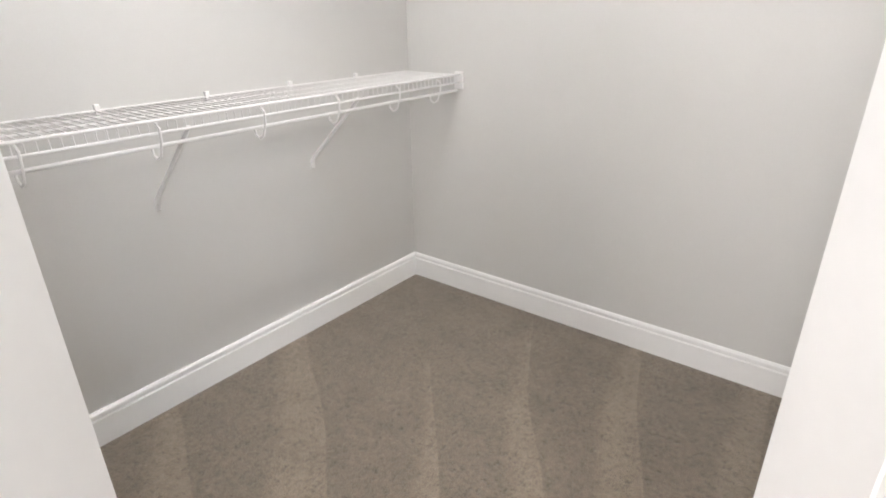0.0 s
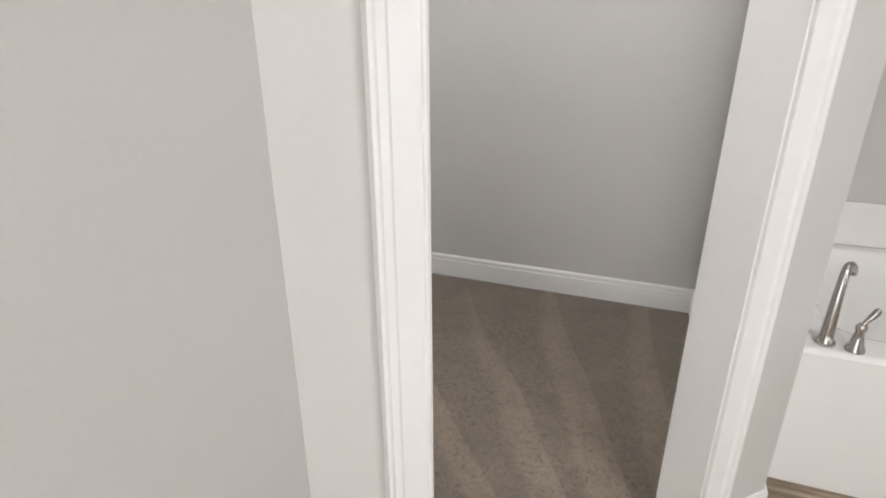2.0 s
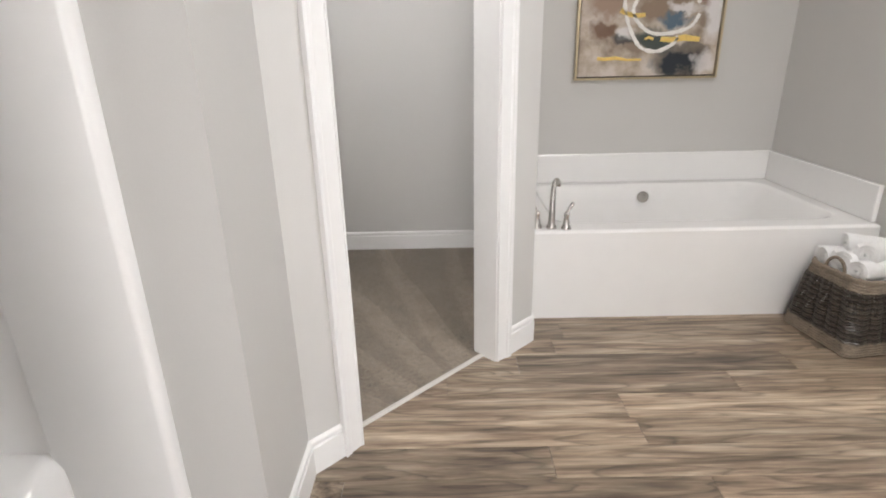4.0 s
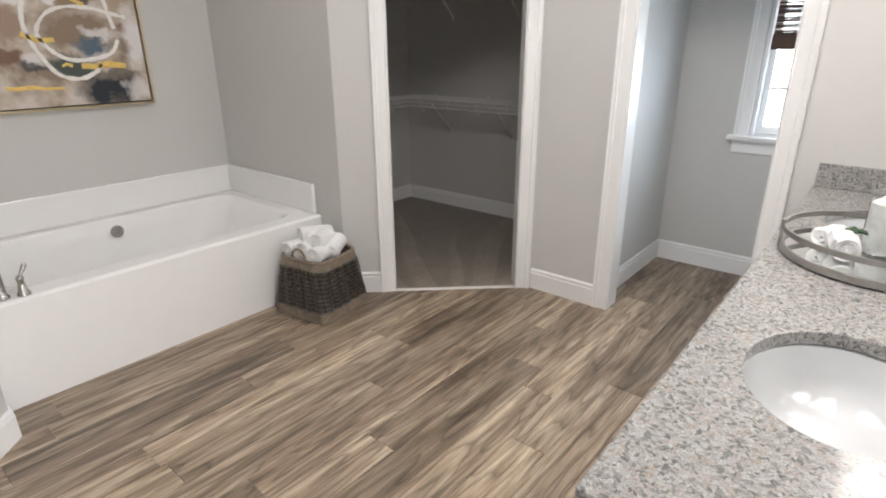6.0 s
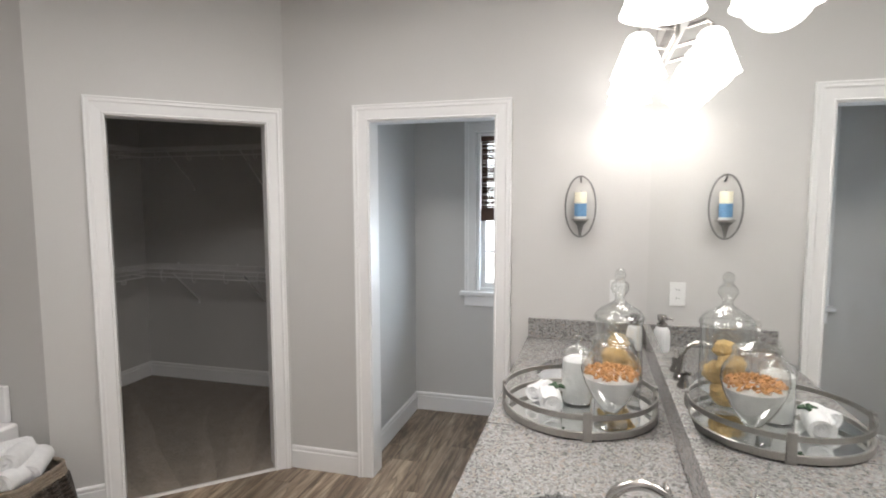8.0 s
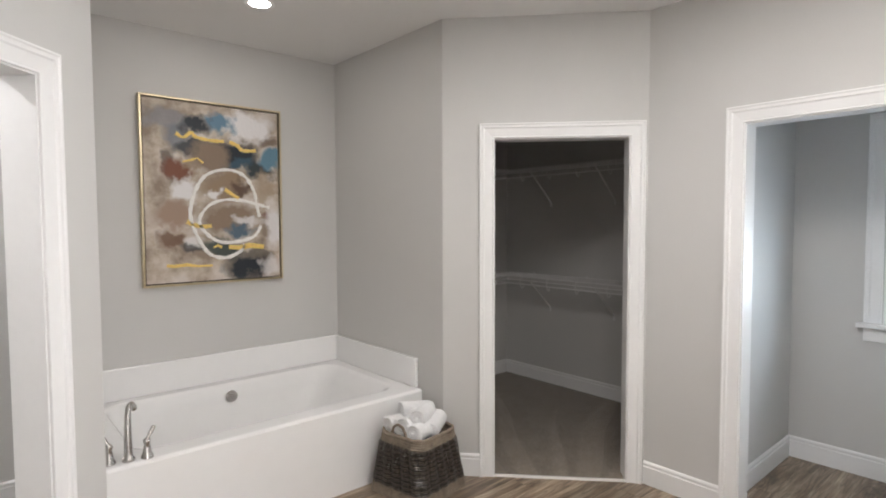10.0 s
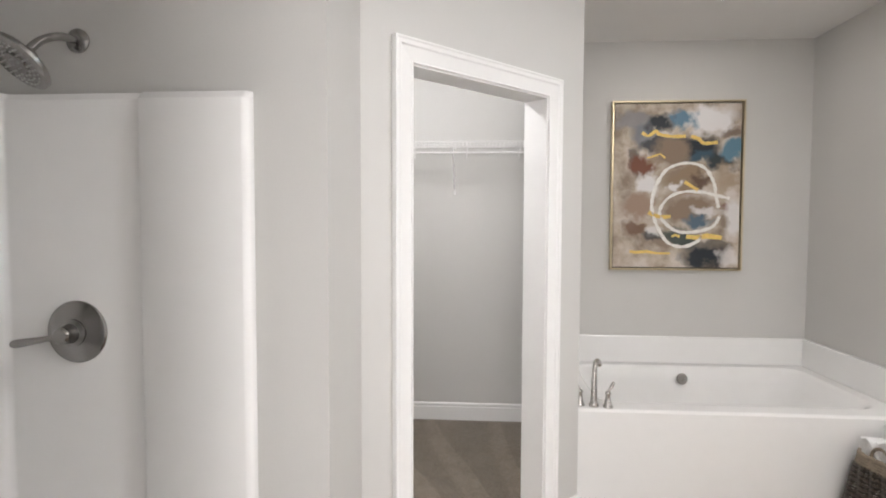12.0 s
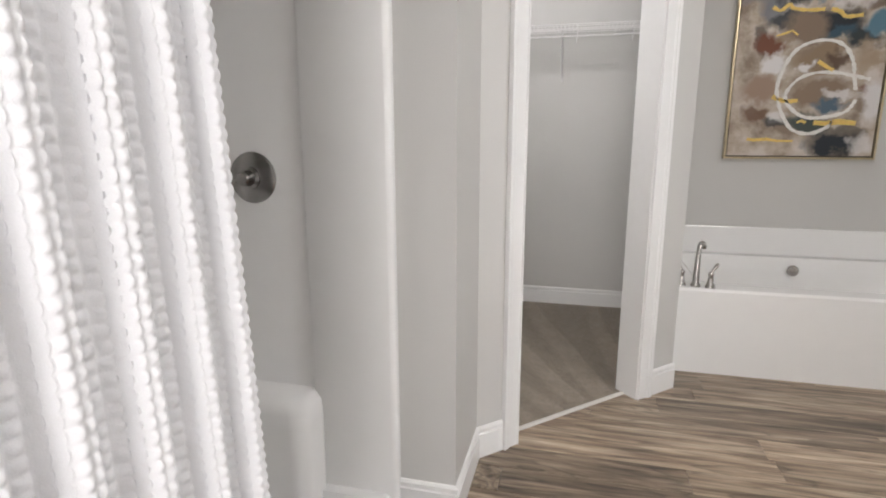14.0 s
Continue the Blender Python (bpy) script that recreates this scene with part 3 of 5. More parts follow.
SA, SB = 0.215, 0.172


def slab(bm, x0, x1, y0, y1, cx, cy, z0, z1, n=48):
    """A stone slab with an oval hole."""
    angles = [2 * math.pi * i / n for i in range(n)]
    for a in (math.atan2(y, x) for x in (x0 - cx, x1 - cx) for y in (y0 - cy, y1 - cy)):
        angles.append(a % (2 * math.pi))
    angles.sort()

    def edge(a):
        c, s = math.cos(a), math.sin(a)
        k = min(((x1 - cx) / c if c > 1e-9 else (x0 - cx) / c if c < -1e-9 else 9), ((y1 - cy) / s if s > 1e-9 else (y0 - cy) / s if s < -1e-9 else 9))
        return cx + c * k, cy + s * k
    hole = [(cx + SA * math.cos(a), cy + SB * math.sin(a)) for a in angles]
    rim = [edge(a) for a in angles]
    loft(bm, [[(*p, z) for p in ring] for ring, z in ((hole, z0), (hole, z1), (rim, z1), (rim, z0), (hole, z0))])
    bmesh.ops.remove_doubles(bm, verts=bm.verts, dist=1e-5)


slab(bm, -1.47, -0.33, -4.053, -3.49, *SINKS[0], -0.032, 0.0)
slab_a = part("slab", bm, GRANITE, counter, bevel=0.004)
bm = bmesh.new()
slab(bm, -0.33, 0.803, -4.053, -3.49, *SINKS[1], -0.032, 0.0)
part("slab", bm, GRANITE, counter)
bm = box(bmesh.new(), -1.47, 0.803, -4.074, -4.053, -0.03, 0.103)
part("backsplash", bm, GRANITE, counter, bevel=0.002)
bm = box(bmesh.new(), 0.784, 0.8045, -4.052, -3.495, 0.001, 0.102)
part("side_splash", bm, GRANITE, counter, bevel=0.002)

for k, (sx, sy) in enumerate(SINKS):
    sink = holder("undermount_sink", (sx, sy, CT), "white oval porcelain undermount sink set in granite", "sink", "vanity sinks")
    bm = bmesh.new()
    n = 40
    loops = []
    for f, z in ((1.10, -0.034), (1.02, -0.034), (1.0, -0.036), (0.985, -0.05), (0.94, -0.09), (0.83, -0.13), (0.62, -0.155), (0.35, -0.165), (0.10, -0.168)):
        loops.append([(SA * f * math.cos(2 * math.pi * i / n), SB * f * math.sin(2 * math.pi * i / n), z) for i in range(n)])
    loft(bm, loops, cap1=True)
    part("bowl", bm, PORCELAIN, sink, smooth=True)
    bm = lathe(bmesh.new(), [(0.024, -0.166), (0.024, -0.163), (0.018, -0.162), (0.016, -0.166), (0.001, -0.166)], 20)
    part("drain", bm, NICKEL, sink, "round nickel drain", smooth=True)

mirror = structure("mirror", box(bmesh.new(), -1.45, 0.803, -4.0735, -4.068, CT + 0.106, 2.12), MIRROR, "large frameless wall mirror over the vanity")

# ---- shower ----
shower = holder("shower_surround", (-3.3, -3.29, 0), "glossy white moulded fibreglass shower stall", "shower")
SX, SY, SH = -3.3, -3.29, 1.80


def at_shower(ob):
    ob.location = (-SX, -SY, 0)
    return ob


bm = bmesh.new()
# end wall that carries the valve: outer panel, groove, recessed panel, column in the corner
plan = [(-2.835, -2.531), (-2.835, -2.550), (-2.837, -2.560), (-2.843, -2.568), (-2.853, -2.572), (-3.118, -2.572), (-3.126, -2.568), (-3.131, -2.556), (-3.138, -2.556), (-3.148, -2.562), (-3.492, -2.562), (-3.499, -2.566), (-3.504, -2.578), (-3.509, -2.590), (-3.519, -2.597), (-3.535, -2.60), (-3.61, -2.602), (-3.66, -2.63), (-3.70, -2.69), (-3.715, -2.76), (-3.72, -3.80), (-3.70, -3.90), (-3.64, -3.97), (-3.56, -4.0), (-2.835, -4.0), (-2.835, -4.049)]
low = 0.06
loft(bm, [[(x, y, z) for x, y in plan] for z in (low, 0.4, 0.9, 1.4, SH - 0.02)], close=False)
lip = [(x - (0.0), y, SH - 0.02) for x, y in plan]
cap = []
for x, y in plan:
    cap.append((min(max(x, -3.745), -2.832), max(min(y + (0.02 if y > -3.3 else -0.02), -2.531), -4.049), SH))
loft(bm, [lip, cap], close=False)
at_shower(part("wall_panel", bm, ACRYLIC, shower, "glossy white panel with a vertical groove", smooth=True))
# moulded seat under the valve
bm = bmesh.new()
loops = []
for f, z in ((0.0, 0.06), (0.0, 0.375), (0.006, 0.42), (0.022, 0.445), (0.05, 0.457)):
    loops.append(rounded(-3.41, -2.625 + f, 0.315 - f, 0.09, 0.055, z))
loft(bm, loops, cap0=True, cap1=True)
at_shower(part("seat_ledge", bm, ACRYLIC, shower, "rounded moulded ledge", smooth=True))
bm = bmesh.new()
loft(bm, [rounded(-3.655, -2.64 + f, 0.095 - f, 0.09 - f, 0.045, z) for f, z in ((0.03, 1.10), (0.004, 1.135), (0.0, 1.17), (0.003, 1.186), (0.012, 1.192))], cap0=True, cap1=True)
at_shower(part("soap_ledge", bm, ACRYLIC, shower, "small rounded corner ledge", smooth=True))
bm = bmesh.new()
pan = [rounded(-3.29, -3.29, 0.43, 0.73, 0.02, 0.0), rounded(-3.29, -3.29, 0.43, 0.73, 0.02, 0.085), rounded(-3.29, -3.29, 0.42, 0.72, 0.02, 0.095),
       rounded(-3.31, -3.29, 0.36, 0.68, 0.05, 0.095), rounded(-3.31, -3.29, 0.34, 0.66, 0.06, 0.05), rounded(-3.31, -3.29, 0.1, 0.1, 0.06, 0.04)]
loft(bm, pan, cap0=True, cap1=True)
for v in bm.verts:
    v.co.x = min(v.co.x, -2.80)
at_shower(part("pan", bm, ACRYLIC, shower, "low white shower pan", smooth=True))

valve = holder("shower_valve", (-3.310, -2.562, 1.170), "round brushed nickel shower valve with lever", "shower valve")
m = pose(0, 0, 0, 90, 0, 0)
part("escutcheon", lathe(bmesh.new(), [(0.083, 0.0), (0.083, 0.003), (0.078, 0.008), (0.045, 0.014), (0.042, 0.016), (0.001, 0.016)], 40, m), DARK_NICKEL, valve, smooth=True)
part("hub", lathe(bmesh.new(), [(0.036, 0.014), (0.036, 0.022), (0.026, 0.028), (0.022, 0.050), (0.023, 0.060), (0.018, 0.066), (0.001, 0.067)], 28, m), DARK_NICKEL, valve, smooth=True)
part("lever", tube(bmesh.new(), [(0.0, -0.055, 0.0), (-0.03, -0.060, -0.006), (-0.07, -0.066, -0.013), (-0.115, -0.070, -0.020), (-0.125, -0.070, -0.021)], [0.009, 0.007, 0.009, 0.011, 0.006], 10), DARK_NICKEL, valve, "flared nickel lever handle", smooth=True)

head = holder("rain_shower", (-3.31, -2.531, 1.94), "round brushed nickel rain shower head", "shower head")
part("flange", lathe(bmesh.new(), [(0.032, 0.0), (0.032, 0.004), (0.024, 0.012), (0.012, 0.014), (0.001, 0.014)], 28, m), DARK_NICKEL, head, smooth=True)
part("arm", tube(bmesh.new(), [(0, -0.005, 0), (-0.015, -0.05, -0.004), (-0.028, -0.095, -0.030), (-0.037, -0.125, -0.066)], 0.0105, 10), DARK_NICKEL, head, smooth=True)
face = look((-0.040, -0.136, -0.086), (-0.15, -0.34, -0.33))
disc = part("spray_face", lathe(bmesh.new(), [(0.016, 0.03), (0.026, 0.012), (0.072, 0.0), (0.078, -0.006), (0.077, -0.014), (0.070, -0.018), (0.030, -0.016), (0.028, -0.020), (0.001, -0.020)], 40, face), DARK_NICKEL, head, "brushed nickel disc with spray nozzles", smooth=True)
nozzle = material("nozzle_rubber", (0.55, 0.54, 0.53), 0.5, bump=0)
bm = bmesh.new()
for ring, k in ((0.014, 6), (0.034, 14), (0.046, 20), (0.058, 26)):
    for i in range(k):
        a = 2 * math.pi * i / k
        lathe(bm, [(0.0026, -0.015), (0.0022, -0.0205), (0.0001, -0.021)], 5, face @ Matrix.Translation((ring * math.cos(a), ring * math.sin(a), 0)))
tagged(part("nozzles", bm, nozzle, disc, "pale rubber spray nozzles"), kind="stuff")

# ---- shower curtain ----
curtain = holder("shower_curtain", (-2.732, -3.8, 2.15), "white waffle-weave cotton shower curtain, drawn half open", "curtain")
NS, NZ = 410, 880
CW, CHT = 0.0140, 0.0170
U, V = np.meshgrid(np.arange(NS + 1) / NS, np.arange(NZ + 1) / NZ)
Z = -0.03 - V * 2.02
PH = 2 * math.pi * 6.3 * U + 0.5 * np.sin(2.2 * V + 8 * U) + 0.9 * np.sin(5.1 * U)
RIB, BAR = np.abs(np.sin(math.pi * U * 0.60 / CW)), np.abs(np.sin(math.pi * (-Z / CHT + 0.15 * np.sin(U * 31))))
PUFF = 0.0064 * RIB ** 0.9 * (0.2 + 0.8 * BAR ** 0.9)
NY = -0.6 * np.cos(PH)
NL = np.sqrt(1 + NY ** 2)
X = (0.012 + 0.009 * V) * np.sin(PH) + 0.016 + 0.008 * V + PUFF / NL
Y = -3.592 + 0.10 * V + (-0.443 - 0.10 * V) * U + 0.004 * np.sin(2 * PH) + 3.8 + PUFF * NY / NL
verts = np.stack([X, Y, Z], axis=-1).reshape(-1, 3).tolist()
K = (np.arange(NZ)[:, None] * (NS + 1) + np.arange(NS)[None, :]).reshape(-1)
faces = np.stack([K, K + 1, K + NS + 2, K + NS + 1], axis=-1).tolist()
me = bpy.data.meshes.new("cloth")
me.from_pydata(verts, [], faces)
me.materials.append(CURTAIN)
me.shade_smooth()
cloth = new("cloth", me)
cloth.parent = curtain
rod = holder("curtain_rod", (-2.732, -3.29, 2.15), "straight brushed nickel shower curtain rod", "rod")
part("bar", tube(bmesh.new(), [(0, 0.755, 0), (0, -0.755, 0)], 0.0125, 14), NICKEL, rod, smooth=True)
for y, t in ((0.757, 90), (-0.757, -90)):
    part("flange", lathe(bmesh.new(), [(0.032, 0), (0.030, 0.008), (0.016, 0.02), (0.001, 0.02)], 20, Matrix.Translation((0, y, 0)) @ pose(0, 0, 0, t, 0, 0)), NICKEL, rod, smooth=True)
for i in range(8):
    y = -3.60 - i * 0.058
    part("ring", tube(bmesh.new(), [(0.022 * math.cos(a * 0.5236), y + 3.8, 0.004 + 0.030 * math.sin(a * 0.5236) - 0.012) for a in range(12)], 0.002, 6, True), NICKEL, curtain, "thin metal curtain ring")

# ---- tub filler ----
filler = holder("tub_faucet", (-1.634, -0.985, RIM), "brushed nickel three-piece roman tub faucet", "faucet", turn=-11)
part("spout", tube(bmesh.new(), [(0, 0, 0.0), (0, 0.0, 0.012), (0, 0.002, 0.02), (0.0, 0.006, 0.08), (0.001, 0.014, 0.16), (0.004, 0.03, 0.215), (0.010, 0.050, 0.232), (0.018, 0.070, 0.230), (0.024, 0.084, 0.216), (0.026, 0.089, 0.20)], [0.027, 0.026, 0.019, 0.017, 0.014, 0.0125, 0.012, 0.0125, 0.014, 0.0145], 14), NICKEL, filler, smooth=True)
for dx, yaw in ((-0.073, 150), (0.073, 30)):
    h = part("handle_base", lathe(bmesh.new(), [(0.026, 0.0), (0.025, 0.010), (0.019, 0.02), (0.015, 0.045), (0.012, 0.062), (0.015, 0.068), (0.016, 0.078), (0.011, 0.086), (0.001, 0.088)], 20, Matrix.Translation((dx, 0, 0))), NICKEL, filler, smooth=True)
    c, s = math.cos(radians(yaw)), math.sin(radians(yaw))
    part("lever", tube(bmesh.new(), [(dx, 0, 0.08), (dx + 0.008 * c, 0.008 * s, 0.094), (dx + 0.022 * c, 0.022 * s, 0.112), (dx + 0.032 * c, 0.032 * s, 0.128), (dx + 0.036 * c, 0.036 * s, 0.134)], [0.006, 0.007, 0.010, 0.0095, 0.004], 10), NICKEL, h, smooth=True)

# ---- basin faucets ----


def basin_faucet(x, y):
    f = holder("basin_faucet", (x, y, CT), "brushed nickel high-arc widespread basin faucet", "faucet", "vanity faucets")
    part("spout", tube(bmesh.new(), [(0, 0, 0), (0, 0, 0.012), (0, 0.001, 0.03), (0, 0.004, 0.07), (0, 0.012, 0.105), (0, 0.032, 0.135), (0, 0.064, 0.150), (0, 0.098, 0.147), (0, 0.124, 0.130), (0, 0.134, 0.112)], [0.026, 0.024, 0.016, 0.0145, 0.013, 0.012, 0.0112, 0.0108, 0.0115, 0.012], 14), NICKEL, f, smooth=True)
    for dx in (-0.10, 0.10):
        h = part("handle_base", lathe(bmesh.new(), [(0.025, 0.0), (0.024, 0.010), (0.018, 0.02), (0.014, 0.04), (0.017, 0.05), (0.015, 0.06), (0.001, 0.064)], 20, Matrix.Translation((dx, 0, 0))), NICKEL, f, smooth=True)
        k = 1 if dx > 0 else -1
        part("lever", tube(bmesh.new(), [(dx, 0, 0.056), (dx + k * 0.02, 0.004, 0.062), (dx + k * 0.05, 0.008, 0.070), (dx + k * 0.07, 0.01, 0.073)], [0.007, 0.006, 0.008, 0.004], 10), NICKEL, h, smooth=True)
    return f


basin_faucet(SINKS[0][0] + 0.02, -3.985)
basin_faucet(SINKS[1][0] + 0.02, -3.985)

# ---- soap dispensers ----
GLASS = thin_glass("clear_glass")
GREYGLASS = glassy("grey_ribbed_glass", (0.62, 0.63, 0.62), 0.12)
SOAP = material("white_soap", (0.80, 0.80, 0.79), 0.5, bump=0)


def dispenser(x, y, mat, label, turn, s=1.0):
    d = holder("soap_dispenser", (x, y, CT), label, "soap dispenser", turn=turn)
    bm = bmesh.new()
    prof = [(0.030, 0.0), (0.034, 0.004), (0.036, 0.02), (0.037, 0.07), (0.034, 0.098), (0.024, 0.116), (0.018, 0.122), (0.001, 0.122)]
    n = 36
    loft(bm, [[(r * s * (1 + 0.035 * math.cos(9 * 2 * math.pi * i / n * 2)) * math.cos(2 * math.pi * i / n), r * s * (1 + 0.035 * math.cos(9 * 2 * math.pi * i / n * 2)) * math.sin(2 * math.pi * i / n), z * s) for i in range(n)] for r, z in prof], cap0=True, cap1=True)
    part("bottle", bm, mat, d, smooth=True)
    part("collar", lathe(bmesh.new(), [(0.022 * s, 0.118 * s), (0.024 * s, 0.122 * s), (0.024 * s, 0.134 * s), (0.018 * s, 0.137 * s), (0.001, 0.137 * s)], 24), NICKEL, d, smooth=True)
    p = part("pump_head", lathe(bmesh.new(), [(0.012 * s, 0.136 * s), (0.012 * s, 0.142 * s), (0.021 * s, 0.146 * s), (0.022 * s, 0.168 * s), (0.021 * s, 0.172 * s), (0.001, 0.1725 * s)], 24), NICKEL, d, smooth=True)
    part("nozzle", tube(bmesh.new(), [(0.015 * s, 0, 0.158 * s), (0.045 * s, 0, 0.158 * s), (0.052 * s, 0, 0.154 * s)], 0.005 * s, 8), NICKEL, p, smooth=True)
    return d


dispenser(-1.200, -3.955, GREYGLASS, "grey ribbed glass soap dispenser with nickel pump", 160, 1.25)
dispenser(0.69, -4.008, SOAP, "white soap dispenser with dark pump", 120)

# ---- tray and what stands on it ----
TRX, TRY, TRR = -0.145, -3.772, 0.248
tray = holder("round_tray", (TRX, TRY, CT), "round champagne metal tray with mirrored base and gallery rail", "tray")
part("base", lathe(bmesh.new(), [(TRR, 0.004), (TRR + 0.004, 0.006), (TRR + 0.004, 0.026), (TRR, 0.028), (TRR - 0.006, 0.026), (TRR - 0.008, 0.016), (0.001, 0.016)], 64), SILVERLEAF, tray, smooth=True)
part("mirror_plate", lathe(bmesh.new(), [(TRR - 0.010, 0.0165), (TRR - 0.010, 0.0185), (0.001, 0.0185)], 64), MIRROR, tray, "round mirror plate")
part("rail", lathe(bmesh.new(), [(TRR - 0.001, 0.064), (TRR + 0.004, 0.064), (TRR + 0.004, 0.080), (TRR - 0.001, 0.080), (TRR - 0.001, 0.064)], 64, None, False), SILVERLEAF, tray, smooth=True)
for a in (95, 187, 279, 11):
    c, s = math.cos(radians(a)), math.sin(radians(a))
    part("post", box(bmesh.new(), TRR - 0.003, TRR + 0.009, -0.013, 0.013, 0.0, 0.088, pose(0, 0, 0, 0, 0, a)), SILVERLEAF, tray, bevel=0.0015)
TZ = CT + 0.0187
SALT = material("bath_salt", (0.88, 0.88, 0.87), 0.9, spread=0.12, scale=60, grain=500, bump=0.9, depth=0.003)
PETALS = material("orange_potpourri", (0.70, 0.36, 0.14), 0.8, spread=0.45, scale=90, grain=300, bump=0.8, depth=0.004)
SPONGE = material("tan_sponge", (0.66, 0.45, 0.20), 0.95, spread=0.3, scale=50, grain=240, bump=1.0, depth=0.006)


def shell(outer):
    """A blown glass wall, closed at the foot and open at the mouth, with a rolled lip."""
    r, z = outer[-1]
    return [(0.001, outer[0][1])] + outer + [(r + 0.002, z + 0.0015), (r - 0.001, z + 0.0025)]


def lid(bm, r, z, k=1.0):
    out = [(r, z), (r + 0.004, z + 0.004), (r, z + 0.010), (r * 0.86, z + 0.022 * k), (r * 0.5, z + 0.036 * k), (0.016 * k, z + 0.05 * k)]
    knob = [(0.013 * k, z + 0.062 * k), (0.027 * k, z + 0.085 * k), (0.026 * k, z + 0.10 * k), (0.012 * k, z + 0.115 * k), (0.017 * k, z + 0.130 * k), (0.012 * k, z + 0.145 * k), (0.001, z + 0.149 * k)]
    return lathe(bm, out + knob, 32, None, False)


def lump(bm, c, r, k, squash=0.8):
    v = bmesh.ops.create_icosphere(bm, subdivisions=3, radius=1)["verts"]
    for p in v:
        d = noise.noise(p.co * 2.1 + Vector((k * 3.7, k, 0)))
        p.co = Vector(c) + Vector((p.co.x, p.co.y, p.co.z * squash)) * (r * (1 + 0.25 * d))


tall = holder("apothecary_jar", (-0.06, -3.900, TZ), "tall clear glass apothecary jar holding tan sponges", "jar")
part("glass_body", lathe(bmesh.new(), shell([(0.066, 0.0), (0.074, 0.004), (0.078, 0.02), (0.079, 0.15), (0.079, 0.285)]), 36, None, False), GLASS, tall, smooth=True)
part("rim", tube(bmesh.new(), [(0.082 * math.cos(a * 0.1309), 0.082 * math.sin(a * 0.1309), 0.288) for a in range(48)], 0.0032, 8, True), GLASS, tall, smooth=True)
part("glass_lid", lid(bmesh.new(), 0.079, 0.2915, 1.12), GLASS, tall, "domed glass lid with stacked finial", smooth=True)
bm = bmesh.new()
for k, (x, y, z, r) in enumerate(((0.0, 0.01, 0.055, 0.052), (0.022, -0.018, 0.115, 0.045), (-0.022, 0.012, 0.155, 0.044), (0.01, 0.0, 0.20, 0.036))):
    lump(bm, (x, y, z), r, k)
tagged(finish("natural_sponges", bm, SPONGE, None, "", True), "tan natural sponges heaped in a glass jar", "sponge").location = (-0.06, -3.900, TZ)
bowl = holder("pedestal_jar", (-0.285, -3.870, TZ), "clear glass pedestal jar of white sand and orange petals", "jar")
part("glass_body", lathe(bmesh.new(), shell([(0.050, 0.0), (0.052, 0.006), (0.018, 0.014), (0.014, 0.030), (0.030, 0.045), (0.058, 0.085), (0.081, 0.132), (0.092, 0.172), (0.087, 0.205), (0.066, 0.236), (0.060, 0.255)]), 36, None, False), GLASS, bowl, smooth=True)
part("glass_lid", lid(bmesh.new(), 0.060, 0.2585, 0.6), GLASS, bowl, "glass lid", smooth=True)
part("sand", lathe(bmesh.new(), [(0.001, 0.040), (0.024, 0.046), (0.053, 0.086), (0.075, 0.130), (0.082, 0.150), (0.05, 0.160), (0.001, 0.163)], 32), SALT, bowl, "white sand filling")
bm = bmesh.new()
random.seed(5)
for i in range(260):
    a, r = random.uniform(0, 6.283), 0.080 * math.sqrt(random.random())
    m = Matrix.Translation((r * math.cos(a), r * math.sin(a), 0.158 + random.uniform(0, 0.026) * (1.2 - r / 0.1))) @ Euler((random.uniform(-1, 1), random.uniform(-1, 1), random.uniform(0, 6))).to_matrix().to_4x4()
    box(bm, -0.006, 0.006, -0.004, 0.004, -0.0012, 0.0012, m)
tagged(part("petals", bm, PETALS, bowl, "orange dried petals"), kind="stuff")
small = holder("salt_jar", (-0.125, -3.765, TZ), "small clear glass jar of white bath salt", "jar")
part("glass_body", lathe(bmesh.new(), shell([(0.046, 0.0), (0.050, 0.004), (0.052, 0.02), (0.053, 0.168)]), 32, None, False), GLASS, small, smooth=True)
part("glass_lid", lid(bmesh.new(), 0.051, 0.1695, 0.58), GLASS, small, "glass lid with knob", smooth=True)
part("salt", lathe(bmesh.new(), [(0.001, 0.005), (0.046, 0.006), (0.048, 0.02), (0.049, 0.148), (0.03, 0.160), (0.001, 0.163)], 32), SALT, small, "white bath salt")


def rolled_towel(x, y, z, length, r, turn, tilt=0, group="", label="white rolled terry washcloth"):
    bm = bmesh.new()
    pts = []
    n = 70
    for i in range(n + 1):
        a = 2 * math.pi * 3.1 * i / n
        q = r * (0.16 + 0.84 * i / n)
        pts.append((q * math.cos(a), q * math.sin(a)))
    th = r * 0.25
    ring = pts + [(p[0] * (1 - th / max(1e-4, math.hypot(*p)) * 0.95), p[1] * (1 - th / max(1e-4, math.hypot(*p)) * 0.95)) for p in pts[::-1]]
    loops = []
    for k in range(7):
        s = -length / 2 + length * k / 6
        f = 1.0 if 0 < k < 6 else 0.95
        loops.append([(s + 0.004 * math.sin(i * 0.35), p[0] * f, p[1] * f + 0.002 * math.sin(k + i * 0.2)) for i, p in enumerate(ring)])
    loft(bm, loops, cap0=False, cap1=False)
    m0 = len(ring)
    bm.verts.ensure_lookup_table()
    for base in (0, 6 * m0):
        for i in range(n):
            bm.faces.new((bm.verts[base + i], bm.verts[base + i + 1], bm.verts[base + m0 - 2 - i], bm.verts[base + m0 - 1 - i]))
    ob = finish("rolled_towel", bm, TOWEL, None, "", True)
    ob.matrix_world = pose(x, y, z, 0, tilt, turn)
    return tagged(ob, label, "towel", group)


